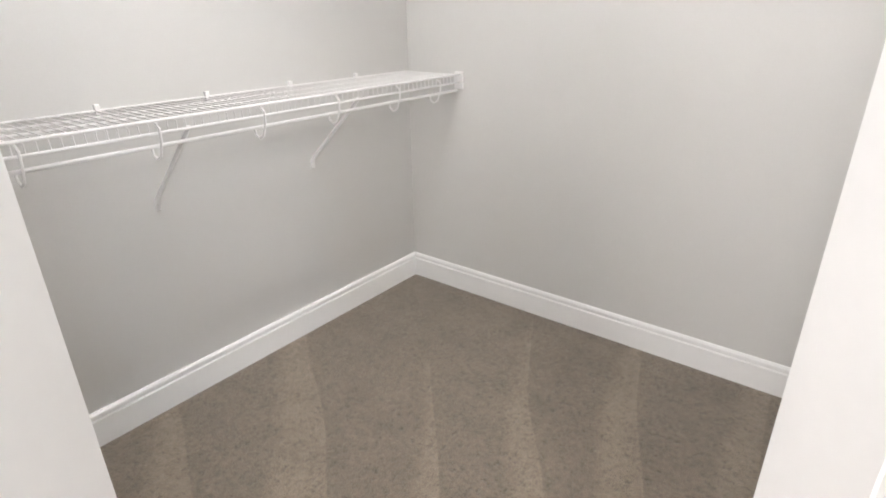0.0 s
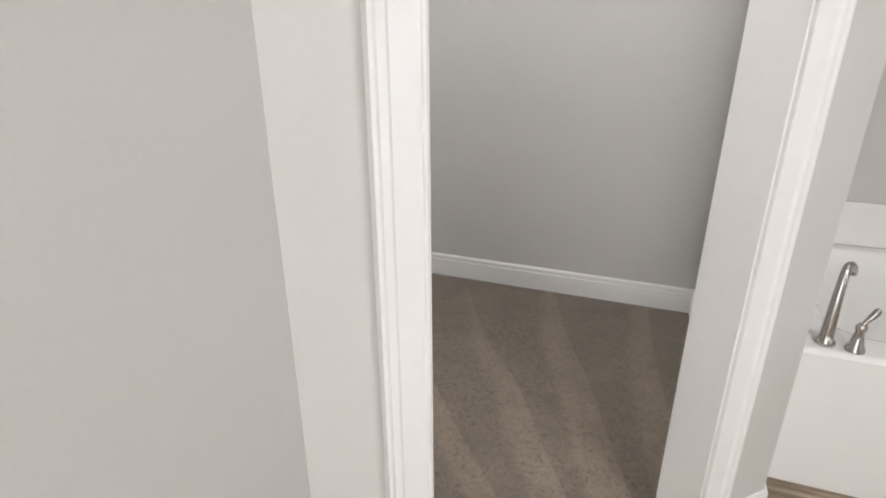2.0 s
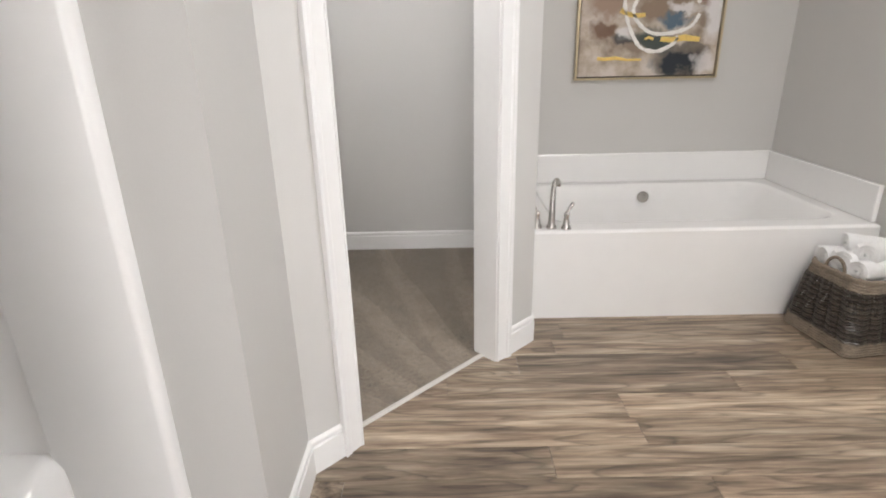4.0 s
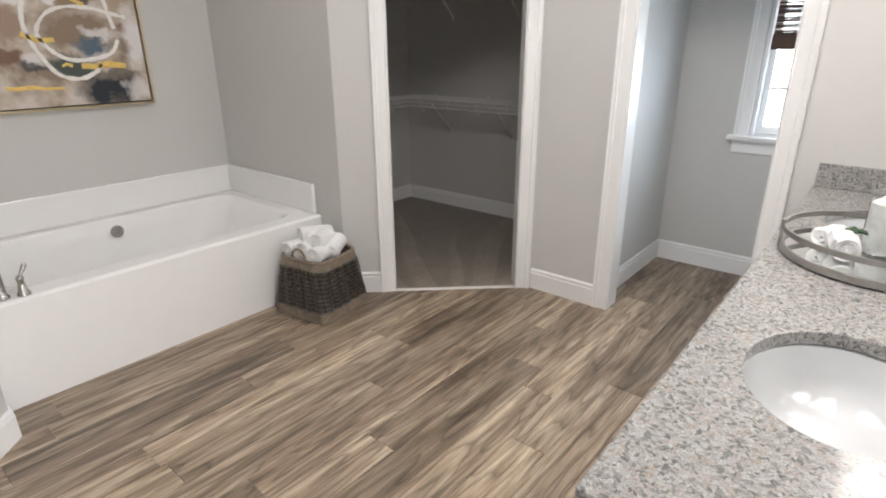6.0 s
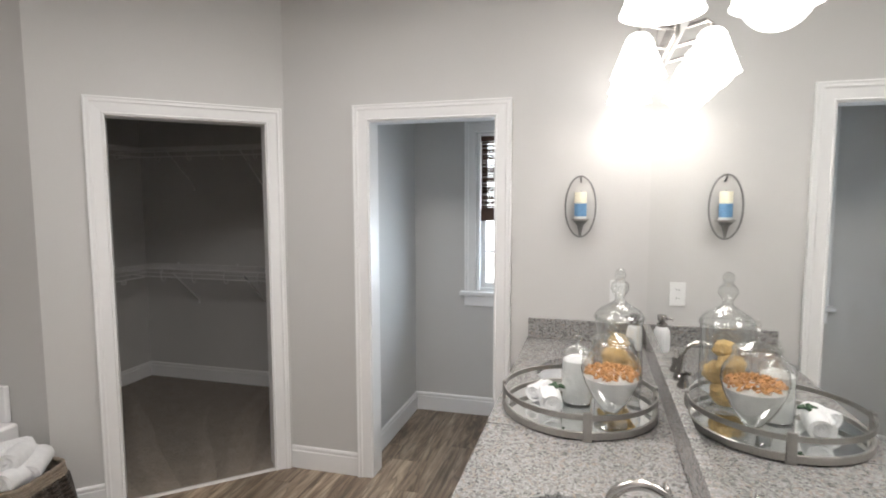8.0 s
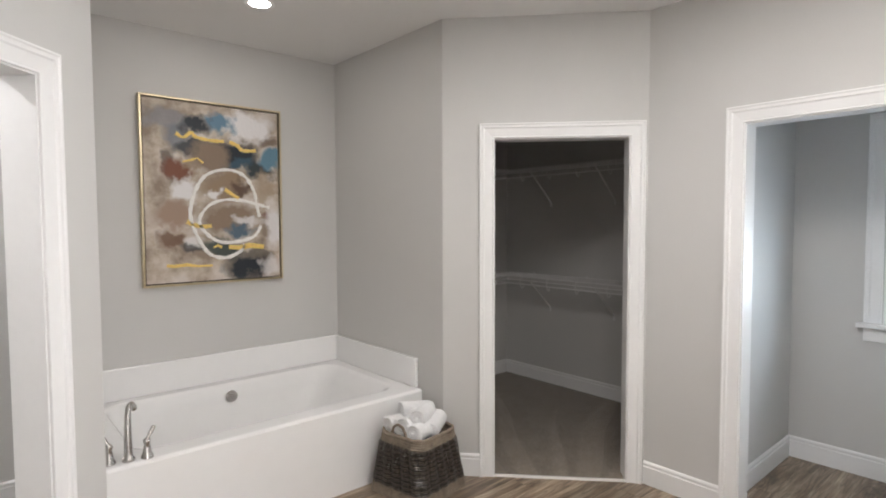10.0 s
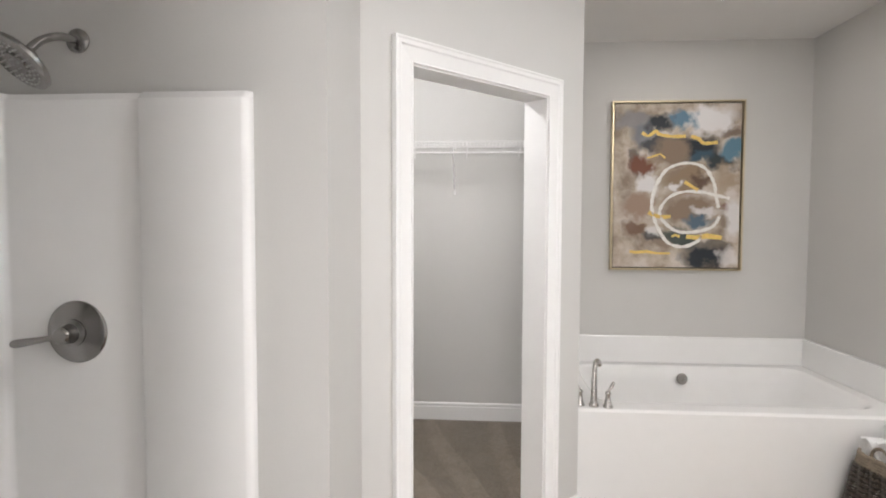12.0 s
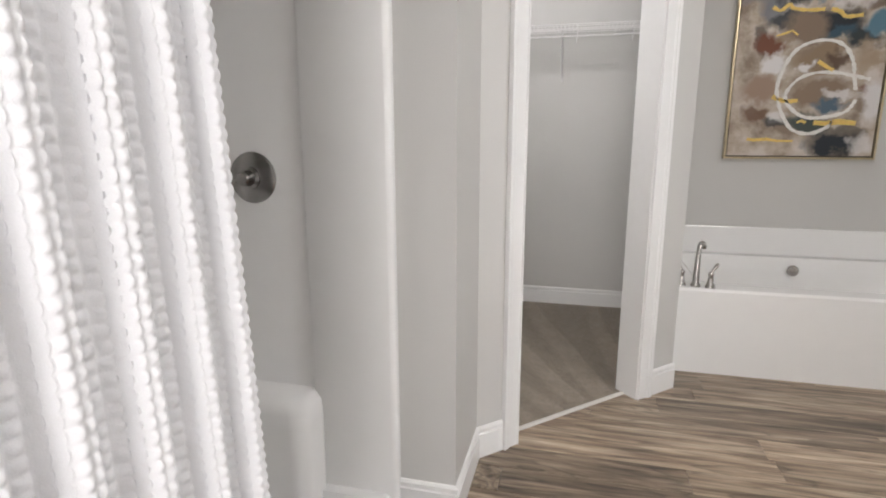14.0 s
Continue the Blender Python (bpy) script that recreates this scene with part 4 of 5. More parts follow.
rolled_towel(-0.225, -3.685, TZ + 0.041, 0.11, 0.041, 8, 0, "tray washcloths", "white rolled washcloth lying on a mirrored tray")
rolled_towel(-0.125, -3.645, TZ + 0.033, 0.10, 0.033, -25, 0, "tray washcloths", "white rolled washcloth lying on a mirrored tray")
LEAF = material("green_leaf", (0.05, 0.10, 0.05), 0.5, bump=0.1)
bm = bmesh.new()
for k in range(4):
    a = radians(30 + 75 * k)
    pts = [(0.03 * math.cos(a) * f, 0.03 * math.sin(a) * f, 0.01 * math.sin(3 * f)) for f in (0, 0.4, 0.8, 1)]
    tube(bm, pts, [0.001, 0.008, 0.006, 0.001], 6)
tagged(finish("leaf_sprig", bm, LEAF, None, "", True), "small green leaf sprig on the tray", "sprig").location = (-0.185, -3.70, TZ + 0.065)

# ---- candle sconce ----
sconce = holder("wall_sconce", (0.804, -3.745, 1.56), "oval iron wall sconce holding a candle", "candle sconce")
part("ring", tube(bmesh.new(), [(-0.045, 0.072 * math.cos(2 * math.pi * i / 48), 0.148 * math.sin(2 * math.pi * i / 48)) for i in range(48)], 0.0045, 8, True), IRON, sconce, smooth=True)
part("hanger", tube(bmesh.new(), [(-0.001, 0, 0.12), (-0.02, 0, 0.122), (-0.042, 0, 0.146)], 0.005, 8), IRON, sconce)
part("bracket", lathe(bmesh.new(), [(0.001, -0.148), (0.006, -0.144), (0.010, -0.118), (0.016, -0.090), (0.030, -0.075), (0.034, -0.070), (0.001, -0.068)], 20, Matrix.Translation((-0.045, 0, 0))), IRON, sconce, smooth=True)
part("plate", lathe(bmesh.new(), [(0.036, -0.070), (0.043, -0.066), (0.044, -0.060), (0.040, -0.058), (0.036, -0.062), (0.001, -0.062)], 28, Matrix.Translation((-0.045, 0, 0))), SILVERLEAF, sconce, "pale metal candle dish", smooth=True)
candle = holder("pillar_candle", (0.759, -3.745, 1.4985), "cream pillar candle with a blue band", "candle")
CREAM = material("cream_wax", (0.82, 0.77, 0.60), 0.45, spread=0.04, bump=0.02)
BLUE = material("blue_wax", (0.14, 0.30, 0.50), 0.45, spread=0.15, scale=40, bump=0.02)
WHITEWAX = material("white_wax", (0.78, 0.78, 0.76), 0.45, bump=0.02)
part("foot", lathe(bmesh.new(), [(0.029, 0.0), (0.029, 0.014), (0.001, 0.014)], 28), WHITEWAX, candle, "white wax foot")
part("band", lathe(bmesh.new(), [(0.029, 0.014), (0.0294, 0.016), (0.0294, 0.075), (0.029, 0.077), (0.001, 0.077)], 28), BLUE, candle, "blue wax band")
part("top", lathe(bmesh.new(), [(0.029, 0.077), (0.029, 0.128), (0.026, 0.132), (0.001, 0.129)], 28), CREAM, candle, "cream wax top", smooth=True)
part("wick", tube(bmesh.new(), [(0, 0, 0.128), (0.001, 0, 0.138)], 0.0012, 5), BLACK, candle)

# ---- vanity lights ----


def vanity_light(cx):
    f = holder("vanity_light", (cx, -4.074, 2.19), "nickel vanity light bar with lit ribbed glass shades", "vanity light", "vanity lights")
    part("back_plate", box(bmesh.new(), -0.33, 0.33, 0.0, 0.02, -0.045, 0.045), NICKEL, f, bevel=0.006)
    for dx in (-0.262, 0.0, 0.262):
        part("arm", tube(bmesh.new(), [(dx, 0.018, 0), (dx, 0.06, 0.008), (dx, 0.105, 0.02), (dx, 0.123, 0.005), (dx, 0.125, -0.015)], 0.008, 8), NICKEL, f, smooth=True)
        prof = [(0.026, -0.01), (0.034, -0.014)]
        for k in range(9):
            r, z = 0.040 + 0.0062 * k, -0.022 - 0.0165 * k
            prof += [(r, z), (r + 0.007, z - 0.008)]
        s = part("shade", lathe(bmesh.new(), [(a, b) for a, b in prof] + [(a - 0.003, b) for a, b in prof[::-1]], 28, Matrix.Translation((dx, 0.125, 0))), SHADE_GLASS, f, "lit bell-shaped ribbed glass shade", smooth=True)
        lamp("vanity_lamp", "POINT", (cx + dx, -3.949, 2.048), LIGHT_VANITY, NEUTRAL, 0.08)
    return f


vanity_light(0.372)
vanity_light(-0.86)

# Made-up disc without a lens, to carry the room's fill lamp.
flush = holder("unseen_flush_light", (-0.75, -2.85, CEIL), "unseen round ceiling disc, added above the bathroom's fill lamp", "ceiling light")
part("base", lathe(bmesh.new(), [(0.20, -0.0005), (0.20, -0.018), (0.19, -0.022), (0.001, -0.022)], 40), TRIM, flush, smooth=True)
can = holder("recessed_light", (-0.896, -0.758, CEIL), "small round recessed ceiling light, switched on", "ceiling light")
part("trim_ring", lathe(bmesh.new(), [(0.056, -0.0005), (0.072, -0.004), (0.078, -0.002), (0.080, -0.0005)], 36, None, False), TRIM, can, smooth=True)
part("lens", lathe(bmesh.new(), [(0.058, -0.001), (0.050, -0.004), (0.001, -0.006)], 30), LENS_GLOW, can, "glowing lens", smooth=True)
dome = holder("unseen_flush_light", (-2.85, -1.08, CEIL), "small flush closet ceiling light, switched on", "ceiling light")
part("base", lathe(bmesh.new(), [(0.09, -0.001), (0.09, -0.018), (0.001, -0.018)], 30), TRIM, dome, smooth=True)
part("bulb", lathe(bmesh.new(), [(0.014, -0.019), (0.015, -0.03), (0.028, -0.05), (0.020, -0.07), (0.001, -0.075)], 18), LENS_GLOW, dome, "glowing bulb", smooth=True)

# ---- wire shelves ----


def wire_shelf(name, length, p, turn, braces, hooks, clips, ends, label, rod=True, depth=0.31):
    """Origin at the wall, at the left end as seen from the room; x along the wall, y out into the room (negative local y is the wall)."""
    s = holder(name, p, label, "wire shelf", "closet wire shelves", turn)
    bm = bmesh.new()
    n = int(length / 0.0254)
    for i in range(n + 1):
        x = i * length / n
        tube(bm, [(x, 0.006, 0), (x, depth, 0), (x, depth + 0.004, -0.006), (x, depth + 0.004, -0.030)], 0.0019, 4)
    tagged(part("wire_deck", bm, WIRE, s), kind="stuff")
    for y, z in ((0.006, 0.002), (0.10, -0.003), (0.20, -0.003), (depth - 0.03, -0.003)):
        part("deck_rail", tube(bmesh.new(), [(0, y, z), (length, y, z)], 0.0032, 6), WIRE, s)
    for z in (0.001, -0.032):
        part("front_rail", tube(bmesh.new(), [(0, depth + 0.004, z), (length, depth + 0.004, z)], 0.0044, 7), WIRE, s)
    if rod:
        part("hang_rail", tube(bmesh.new(), [(0, depth - 0.02, -0.070), (length, depth - 0.02, -0.070)], 0.0058, 8), WIRE, s)
        for x in hooks:
            part("rail_hook", tube(bmesh.new(), [(x, depth - 0.015, 0.0), (x, depth + 0.012, -0.02), (x + 0.002, depth + 0.012, -0.055), (x + 0.004, depth - 0.002, -0.095), (x + 0.005, depth - 0.022, -0.106), (x + 0.006, depth - 0.040, -0.095), (x + 0.006, depth - 0.042, -0.076)], 0.0034, 6), WIRE, s)
    for x in braces:
        b = part("brace", tube(bmesh.new(), [(x, depth - 0.005, -0.030), (x, depth - 0.02, -0.045), (x, 0.012, -0.295), (x, 0.006, -0.312)], 0.0068, 7), WIRE, s, "diagonal white steel brace")
        part("brace_foot", box(bmesh.new(), x - 0.008, x + 0.008, 0.0, 0.008, -0.338, -0.300), WIRE, b, bevel=0.002)
    for x in clips:
        part("wall_clip", box(bmesh.new(), x - 0.008, x + 0.008, 0.0, 0.012, -0.008, 0.020), WIRE, s, bevel=0.002)
    for x in ends:
        part("end_bracket", box(bmesh.new(), x - 0.012, x + 0.002, depth - 0.03, depth + 0.014, -0.062, 0.012), WIRE, s, bevel=0.003)
    return s


# west closet: lower shelf on the west wall (from the north corner southward), high shelf on the north wall
wire_shelf("wire_shelf", 2.35, (-3.855, 0.055, 1.083), -90, (0.63, 1.29, 1.95), (0.16, 0.42, 0.74, 1.05, 1.38, 1.70, 2.0), (0.35, 0.70, 1.05, 1.40, 1.75, 2.1), (0.003,), "white vinyl-coated wire closet shelf with hanging rail")
NLAB = "white vinyl-coated wire closet shelf high on the wall"
wire_shelf("wire_shelf", 1.96, (-1.89, 0.06, 2.005), 180, (0.55, 1.25), (0.1, 0.45, 0.8, 1.15, 1.5), (0.2, 0.55, 0.9, 1.25, 1.6), (), NLAB)
wire_shelf("wire_shelf", 2.40, (1.99, -2.405, 2.01), 90, (0.45, 1.23, 1.9), (0.2, 0.5, 0.8, 1.1, 1.4, 1.7, 2.0), (0.3, 0.9, 1.5, 2.1), (), NLAB)
wire_shelf("wire_shelf", 2.40, (1.99, -2.405, 1.03), 90, (0.45, 1.23, 1.9), (0.2, 0.5, 0.8, 1.1, 1.4, 1.7, 2.0), (0.3, 0.9, 1.5, 2.1), (), "white vinyl-coated wire closet shelf at waist height")
wire_shelf("wire_shelf", 1.52, (1.665, 0.05, 2.01), 180, (0.5, 1.2), (0.2, 0.5, 0.8, 1.1), (0.3, 0.9), (), NLAB)
wire_shelf("wire_shelf", 1.52, (1.665, 0.05, 1.03), 180, (0.5, 1.2), (0.2, 0.5, 0.8, 1.1), (0.3, 0.9), (), "white vinyl-coated wire closet shelf at waist height")

# ---- window of the toilet room ----
bm = bmesh.new()
rows = []
for k in range(4):
    row = []
    for w, d in CASE:
        y = WY0 + w if k < 2 else WY1 - w
        z = WZ0 if k in (0, 3) else WZ1 + w
        row.append((1.87 - d, y, z))
    rows.append(row)
loft(bm, rows, close=True, cap0=True, cap1=True)
window = structure("window_1", bm, TRIM, "white double-hung window with divided panes")
part("window_sill", box(bmesh.new(), 1.815, 1.90, WY1 - 0.12, WY0 + 0.12, WZ0 - 0.030, WZ0 - 0.002), TRIM, window, bevel=0.005)
part("apron", box(bmesh.new(), 1.852, 1.8695, WY1 - 0.09, WY0 + 0.09, WZ0 - 0.11, WZ0 - 0.0305), TRIM, window, bevel=0.003)
bm = bmesh.new()
box(bm, 1.871, 1.989, WY0 - 0.018, WY0 - 0.0005, WZ0, WZ1)
box(bm, 1.871, 1.989, WY1 + 0.0005, WY1 + 0.018, WZ0, WZ1)
box(bm, 1.871, 1.989, WY1 + 0.018, WY0 - 0.018, WZ1 - 0.018, WZ1 - 0.0005)
box(bm, 1.901, 1.989, WY1 + 0.018, WY0 - 0.018, WZ0 + 0.0005, WZ0 + 0.018)
part("window_frame", bm, TRIM, window)
PANE = thin_glass("window_glass")
for z0, z1, x in ((WZ0 + 0.018, 1.50, 1.935), (1.475, WZ1 - 0.018, 1.96)):
    bm = bmesh.new()
    a, b = WY1 + 0.018, WY0 - 0.018
    box(bm, x, x + 0.024, a, a + 0.035, z0, z1)
    box(bm, x, x + 0.024, b - 0.035, b, z0, z1)
    box(bm, x, x + 0.024, a + 0.035, b - 0.035, z0, z0 + 0.035)
    box(bm, x, x + 0.024, a + 0.035, b - 0.035, z1 - 0.03, z1)
    sash = part("sash", bm, TRIM, window)
    mid = (a + b) / 2
    bm = box(bmesh.new(), x + 0.005, x + 0.019, mid - 0.008, mid + 0.008, z0 + 0.035, z1 - 0.03)
    part("muntin", bm, TRIM, sash)
    zc = (z0 + z1) / 2 - 0.01
    for y0, y1 in ((a + 0.035, mid - 0.008), (mid + 0.008, b - 0.035)):
        part("muntin", box(bmesh.new(), x + 0.005, x + 0.019, y0, y1, zc - 0.008, zc + 0.008), TRIM, sash)
    for y0, y1 in ((a + 0.033, mid - 0.006), (mid + 0.006, b - 0.033)):
        for q0, q1 in ((z0 + 0.033, zc - 0.006), (zc + 0.006, z1 - 0.028)):
            pane = part("pane", box(bmesh.new(), x + 0.0105, x + 0.0135, y0, y1, q0, q1), PANE, sash, "clear window pane")
            pane.visible_shadow = False
BAMBOO = material("bamboo_slat", (0.075, 0.038, 0.025), 0.55, spread=0.4, scale=30, grain=200, bump=0.3, per_piece=0.3)
blind = holder("bamboo_roman_shade", (1.885, (WY0 + WY1) / 2, WZ1 - 0.02), "dark brown woven bamboo roman shade, half lowered", "window shade")
part("headrail", box(bmesh.new(), -0.008, 0.022, -0.365, 0.365, -0.035, 0.0), BAMBOO, blind)
z = -0.038
random.seed(11)
while z > -0.57:
    h = random.choice((0.006, 0.008, 0.011, 0.014))
    part("slat", box(bmesh.new(), 0.004, 0.008, -0.362, 0.362, z - h, z), BAMBOO, blind)
    z -= h + random.choice((0.0005, 0.001, 0.0012, 0.0045))
for k in range(4):
    part("fold", box(bmesh.new(), -0.012 + 0.004 * k, 0.003 + 0.004 * k, -0.364, 0.364, -0.60 + 0.006 * k, -0.515 - 0.006 * k), BAMBOO, blind, bevel=0.003)
for y in (-0.25, 0.0, 0.25):
    part("cord", tube(bmesh.new(), [(0.001, y, -0.03), (0.001, y, -0.52)], 0.0015, 5), BAMBOO, blind)
bm = bmesh.new()
box(bm, 9.0, 9.05, -14, 8, -3, 9)
outside = glowing("overcast_distance", (0.93, 0.97, 1.0), 7.0)
structure("backdrop", bm, outside, "pale overcast daylight outside the window")

# ---- outlet by the counter ----
PLATE = material("white_plastic", (0.80, 0.80, 0.79), 0.35, bump=0)
out = holder("wall_outlet", (0.8045, -3.93, 1.14), "white double outlet plate on the wall", "outlet")
part("plate", box(bmesh.new(), -0.006, 0.0, -0.036, 0.036, -0.058, 0.058), PLATE, out, bevel=0.003)
for z in (-0.021, 0.021):
    s = part("socket", box(bmesh.new(), -0.0085, -0.0062, -0.016, 0.016, z - 0.014, z + 0.014), PLATE, out, bevel=0.001)
    for y in (-0.006, 0.006):
        part("slot", box(bmesh.new(), -0.0092, -0.0086, y - 0.001, y + 0.001, z - 0.003, z + 0.006), BLACK, s)

# ---- framed abstract painting ----
PX0, PX1, PZ0, PZ1 = -1.345, -0.457, 1.14, 2.306
PW, PH = PX1 - PX0, PZ1 - PZ0
art = holder("framed_painting", (PX0, 0, PZ0), "abstract painting with white rings in a thin gold frame", "painting")


def canvas_material():
    m = bpy.data.materials.new("canvas_paint")
    m.use_nodes = True
    nt = m.node_tree
    L = nt.links.new
    b = nt.nodes["Principled BSDF"]
    co = nt.nodes.new("ShaderNodeTexCoord")
    warp = nt.nodes.new("ShaderNodeTexNoise")
    warp.inputs["Scale"].default_value, warp.inputs["Detail"].default_value, warp.inputs["Roughness"].default_value = 7, 5, 0.55
    L(co.outputs["Object"], warp.inputs["Vector"])
    mv = nt.nodes.new("ShaderNodeVectorMath")
    mv.operation = "MULTIPLY_ADD"
    mv.inputs[1].default_value = (0.26, 0, 0.26)
    L(warp.outputs["Color"], mv.inputs[0])
    L(co.outputs["Object"], mv.inputs[2])
    base = ramp(nt, [(0.36, (0.26, 0.20, 0.15)), (0.5, (0.46, 0.385, 0.31)), (0.64, (0.62, 0.56, 0.51))])
    L(warp.outputs[0], base.inputs[0])
    last = base.outputs[0]

    def dab(u, v, ru, rv, colour, full=1.0):
        nonlocal last
        sub = nt.nodes.new("ShaderNodeVectorMath")
        sub.operation = "SUBTRACT"
        sub.inputs[1].default_value = (u * PW + 0.13, 0, (1 - v) * PH + 0.13)
        L(mv.outputs[0], sub.inputs[0])
        sc = nt.nodes.new("ShaderNodeVectorMath")
        sc.operation = "MULTIPLY"
        sc.inputs[1].default_value = (1 / (ru * PW), 0, 1 / (rv * PH))
        L(sub.outputs[0], sc.inputs[0])
        ln = nt.nodes.new("ShaderNodeVectorMath")
        ln.operation = "LENGTH"
        L(sc.outputs[0], ln.inputs[0])
        f = nt.nodes.new("ShaderNodeMapRange")
        f.inputs["From Min"].default_value, f.inputs["From Max"].default_value = 0.64, 1.20
        f.inputs["To Min"].default_value, f.inputs["To Max"].default_value = full, 0.0
        L(ln.outputs["Value"], f.inputs["Value"])
        mx = nt.nodes.new("ShaderNodeMix")
        mx.data_type = "RGBA"
        L(f.outputs[0], mx.inputs["Factor"])
        L(last, mx.inputs["A"])
        mx.inputs["B"].default_value = (*colour, 1)
        last = mx.outputs["Result"]

    navy, teal, brown, rust, white, grey, tan = (0.012, 0.018, 0.026), (0.03, 0.075, 0.11), (0.10, 0.055, 0.033), (0.17, 0.055, 0.025), (0.74, 0.72, 0.72), (0.22, 0.22, 0.24), (0.27, 0.19, 0.12)
    dab(0.14, 0.11, 0.17, 0.06, grey, 0.8)
    dab(0.24, 0.19, 0.10, 0.07, (0.14, 0.16, 0.20), 0.8)
    dab(0.74, 0.11, 0.18, 0.09, white)
    dab(0.55, 0.11, 0.10, 0.05, (0.11, 0.21, 0.30))
    dab(0.36, 0.13, 0.12, 0.06, navy)
    dab(0.34, 0.25, 0.13, 0.05, (0.05, 0.055, 0.06))
    dab(0.62, 0.28, 0.22, 0.08, navy)
    dab(0.84, 0.35, 0.13, 0.06, (0.025, 0.035, 0.04))
    dab(0.66, 0.33, 0.12, 0.04, teal)
    dab(0.94, 0.29, 0.09, 0.06, (0.10, 0.21, 0.29))
    dab(0.90, 0.19, 0.09, 0.03, brown, 0.7)
    dab(0.46, 0.30, 0.13, 0.08, (0.23, 0.165, 0.115))
    dab(0.20, 0.36, 0.05, 0.10, (0.07, 0.045, 0.03), 0.8)
    dab(0.24, 0.38, 0.10, 0.06, rust)
    dab(0.34, 0.36, 0.06, 0.04, tan, 0.8)
    dab(0.28, 0.49, 0.10, 0.06, white)
    dab(0.20, 0.62, 0.12, 0.07, (0.33, 0.23, 0.17))
    dab(0.56, 0.46, 0.19, 0.09, tan)
    dab(0.68, 0.46, 0.10, 0.04, brown, 0.9)
    dab(0.48, 0.51, 0.05, 0.03, white)
    dab(0.60, 0.63, 0.21, 0.08, (0.25, 0.18, 0.125))
    dab(0.72, 0.65, 0.10, 0.025, white, 0.8)
    dab(0.68, 0.71, 0.10, 0.04, (0.08, 0.13, 0.18))
    dab(0.88, 0.46, 0.08, 0.10, (0.38, 0.29, 0.20), 0.8)
    dab(0.87, 0.61, 0.05, 0.03, rust)
    dab(0.94, 0.68, 0.11, 0.12, white, 0.9)
    dab(0.19, 0.75, 0.09, 0.05, (0.15, 0.075, 0.04), 0.9)
    dab(0.33, 0.77, 0.06, 0.04, white, 0.8)
    dab(0.29, 0.81, 0.07, 0.04, navy, 0.8)
    dab(0.52, 0.81, 0.17, 0.06, (0.06, 0.075, 0.065))
    dab(0.70, 0.91, 0.15, 0.08, navy)
    dab(0.80, 0.84, 0.12, 0.03, (0.13, 0.11, 0.09), 0.8)
    dab(0.90, 0.92, 0.10, 0.07, white, 0.7)
    L(last, b.inputs["Base Color"])
    b.inputs["Roughness"].default_value = 0.5
    fine = nt.nodes.new("ShaderNodeTexNoise")
    fine.inputs["Scale"].default_value, fine.inputs["Detail"].default_value = 45, 4
    L(co.outputs["Object"], fine.inputs["Vector"])
    bp = nt.nodes.new("ShaderNodeBump")
    bp.inputs["Strength"].default_value, bp.inputs["Distance"].default_value = 0.4, 0.004
    L(fine.outputs[0], bp.inputs["Height"])
    L(bp.outputs[0], b.inputs["Normal"])
    return m


part("canvas", box(bmesh.new(), 0.020, PW - 0.020, -0.032, -0.006, 0.020, PH - 0.020), canvas_material(), art, "abstract canvas of taupe, navy, rust and white")
part("shadow_gap", box(bmesh.new(), 0.008, PW - 0.008, -0.010, -0.004, 0.008, PH - 0.008), BLACK, art)
for x0, x1, z0, z1 in ((0, 0.012, 0, PH), (PW - 0.012, PW, 0, PH), (0.012, PW - 0.012, 0, 0.012), (0.012, PW - 0.012, PH - 0.012, PH)):
    part("frame_rail", box(bmesh.new(), x0, x1, -0.045, -0.001, z0, z1), GOLD, art, "slim gold frame rail", bevel=0.001)
WHITE_STROKE = material("white_brush_stroke", (0.82, 0.80, 0.77), 0.5, spread=0.1, scale=40, bump=0.4, depth=0.002)
YELLOW_STROKE = material("yellow_brush_stroke", (0.78, 0.56, 0.16), 0.45, spread=0.15, scale=40, bump=0.4, depth=0.002)


def stroke(name, pts, w, mat, seed):
    """A raised ribbon of paint along points given as shares of the canvas."""
    random.seed(seed)
    p = [Vector((u * PW, 0, (1 - v) * PH)) for u, v in pts]
    bm = bmesh.new()
    loops = []
    for i, q in enumerate(p):
        d = (p[min(i + 1, len(p) - 1)] - p[max(i - 1, 0)]).normalized()
        n = Vector((-d.z, 0, d.x)) * (w * random.uniform(0.6, 1.15))
        loops.append([(q + n) + Vector((0, -0.0325, 0)), q + n * 0.7 + Vector((0, -0.0350, 0)), q - n * 0.7 + Vector((0, -0.0350, 0)), (q - n) + Vector((0, -0.0325, 0))])
    loft(bm, loops, close=False)
    part(name, bm, mat, art)


def curve(pts, n=7):
    """Points eased through a few marks (Catmull-Rom)."""
    p = [Vector(q) for q in [pts[0]] + list(pts) + [pts[-1]]]
    out = []
    for i in range(1, len(p) - 2):
        for k in range(n):
            t = k / n
            q = 0.5 * (2 * p[i] + (p[i + 1] - p[i - 1]) * t + (2 * p[i - 1] - 5 * p[i] + 4 * p[i + 1] - p[i + 2]) * t * t + (3 * p[i] - p[i - 1] - 3 * p[i + 1] + p[i + 2]) * t ** 3)
            out.append((q.x, q.y))
    return out + [tuple(pts[-1])]


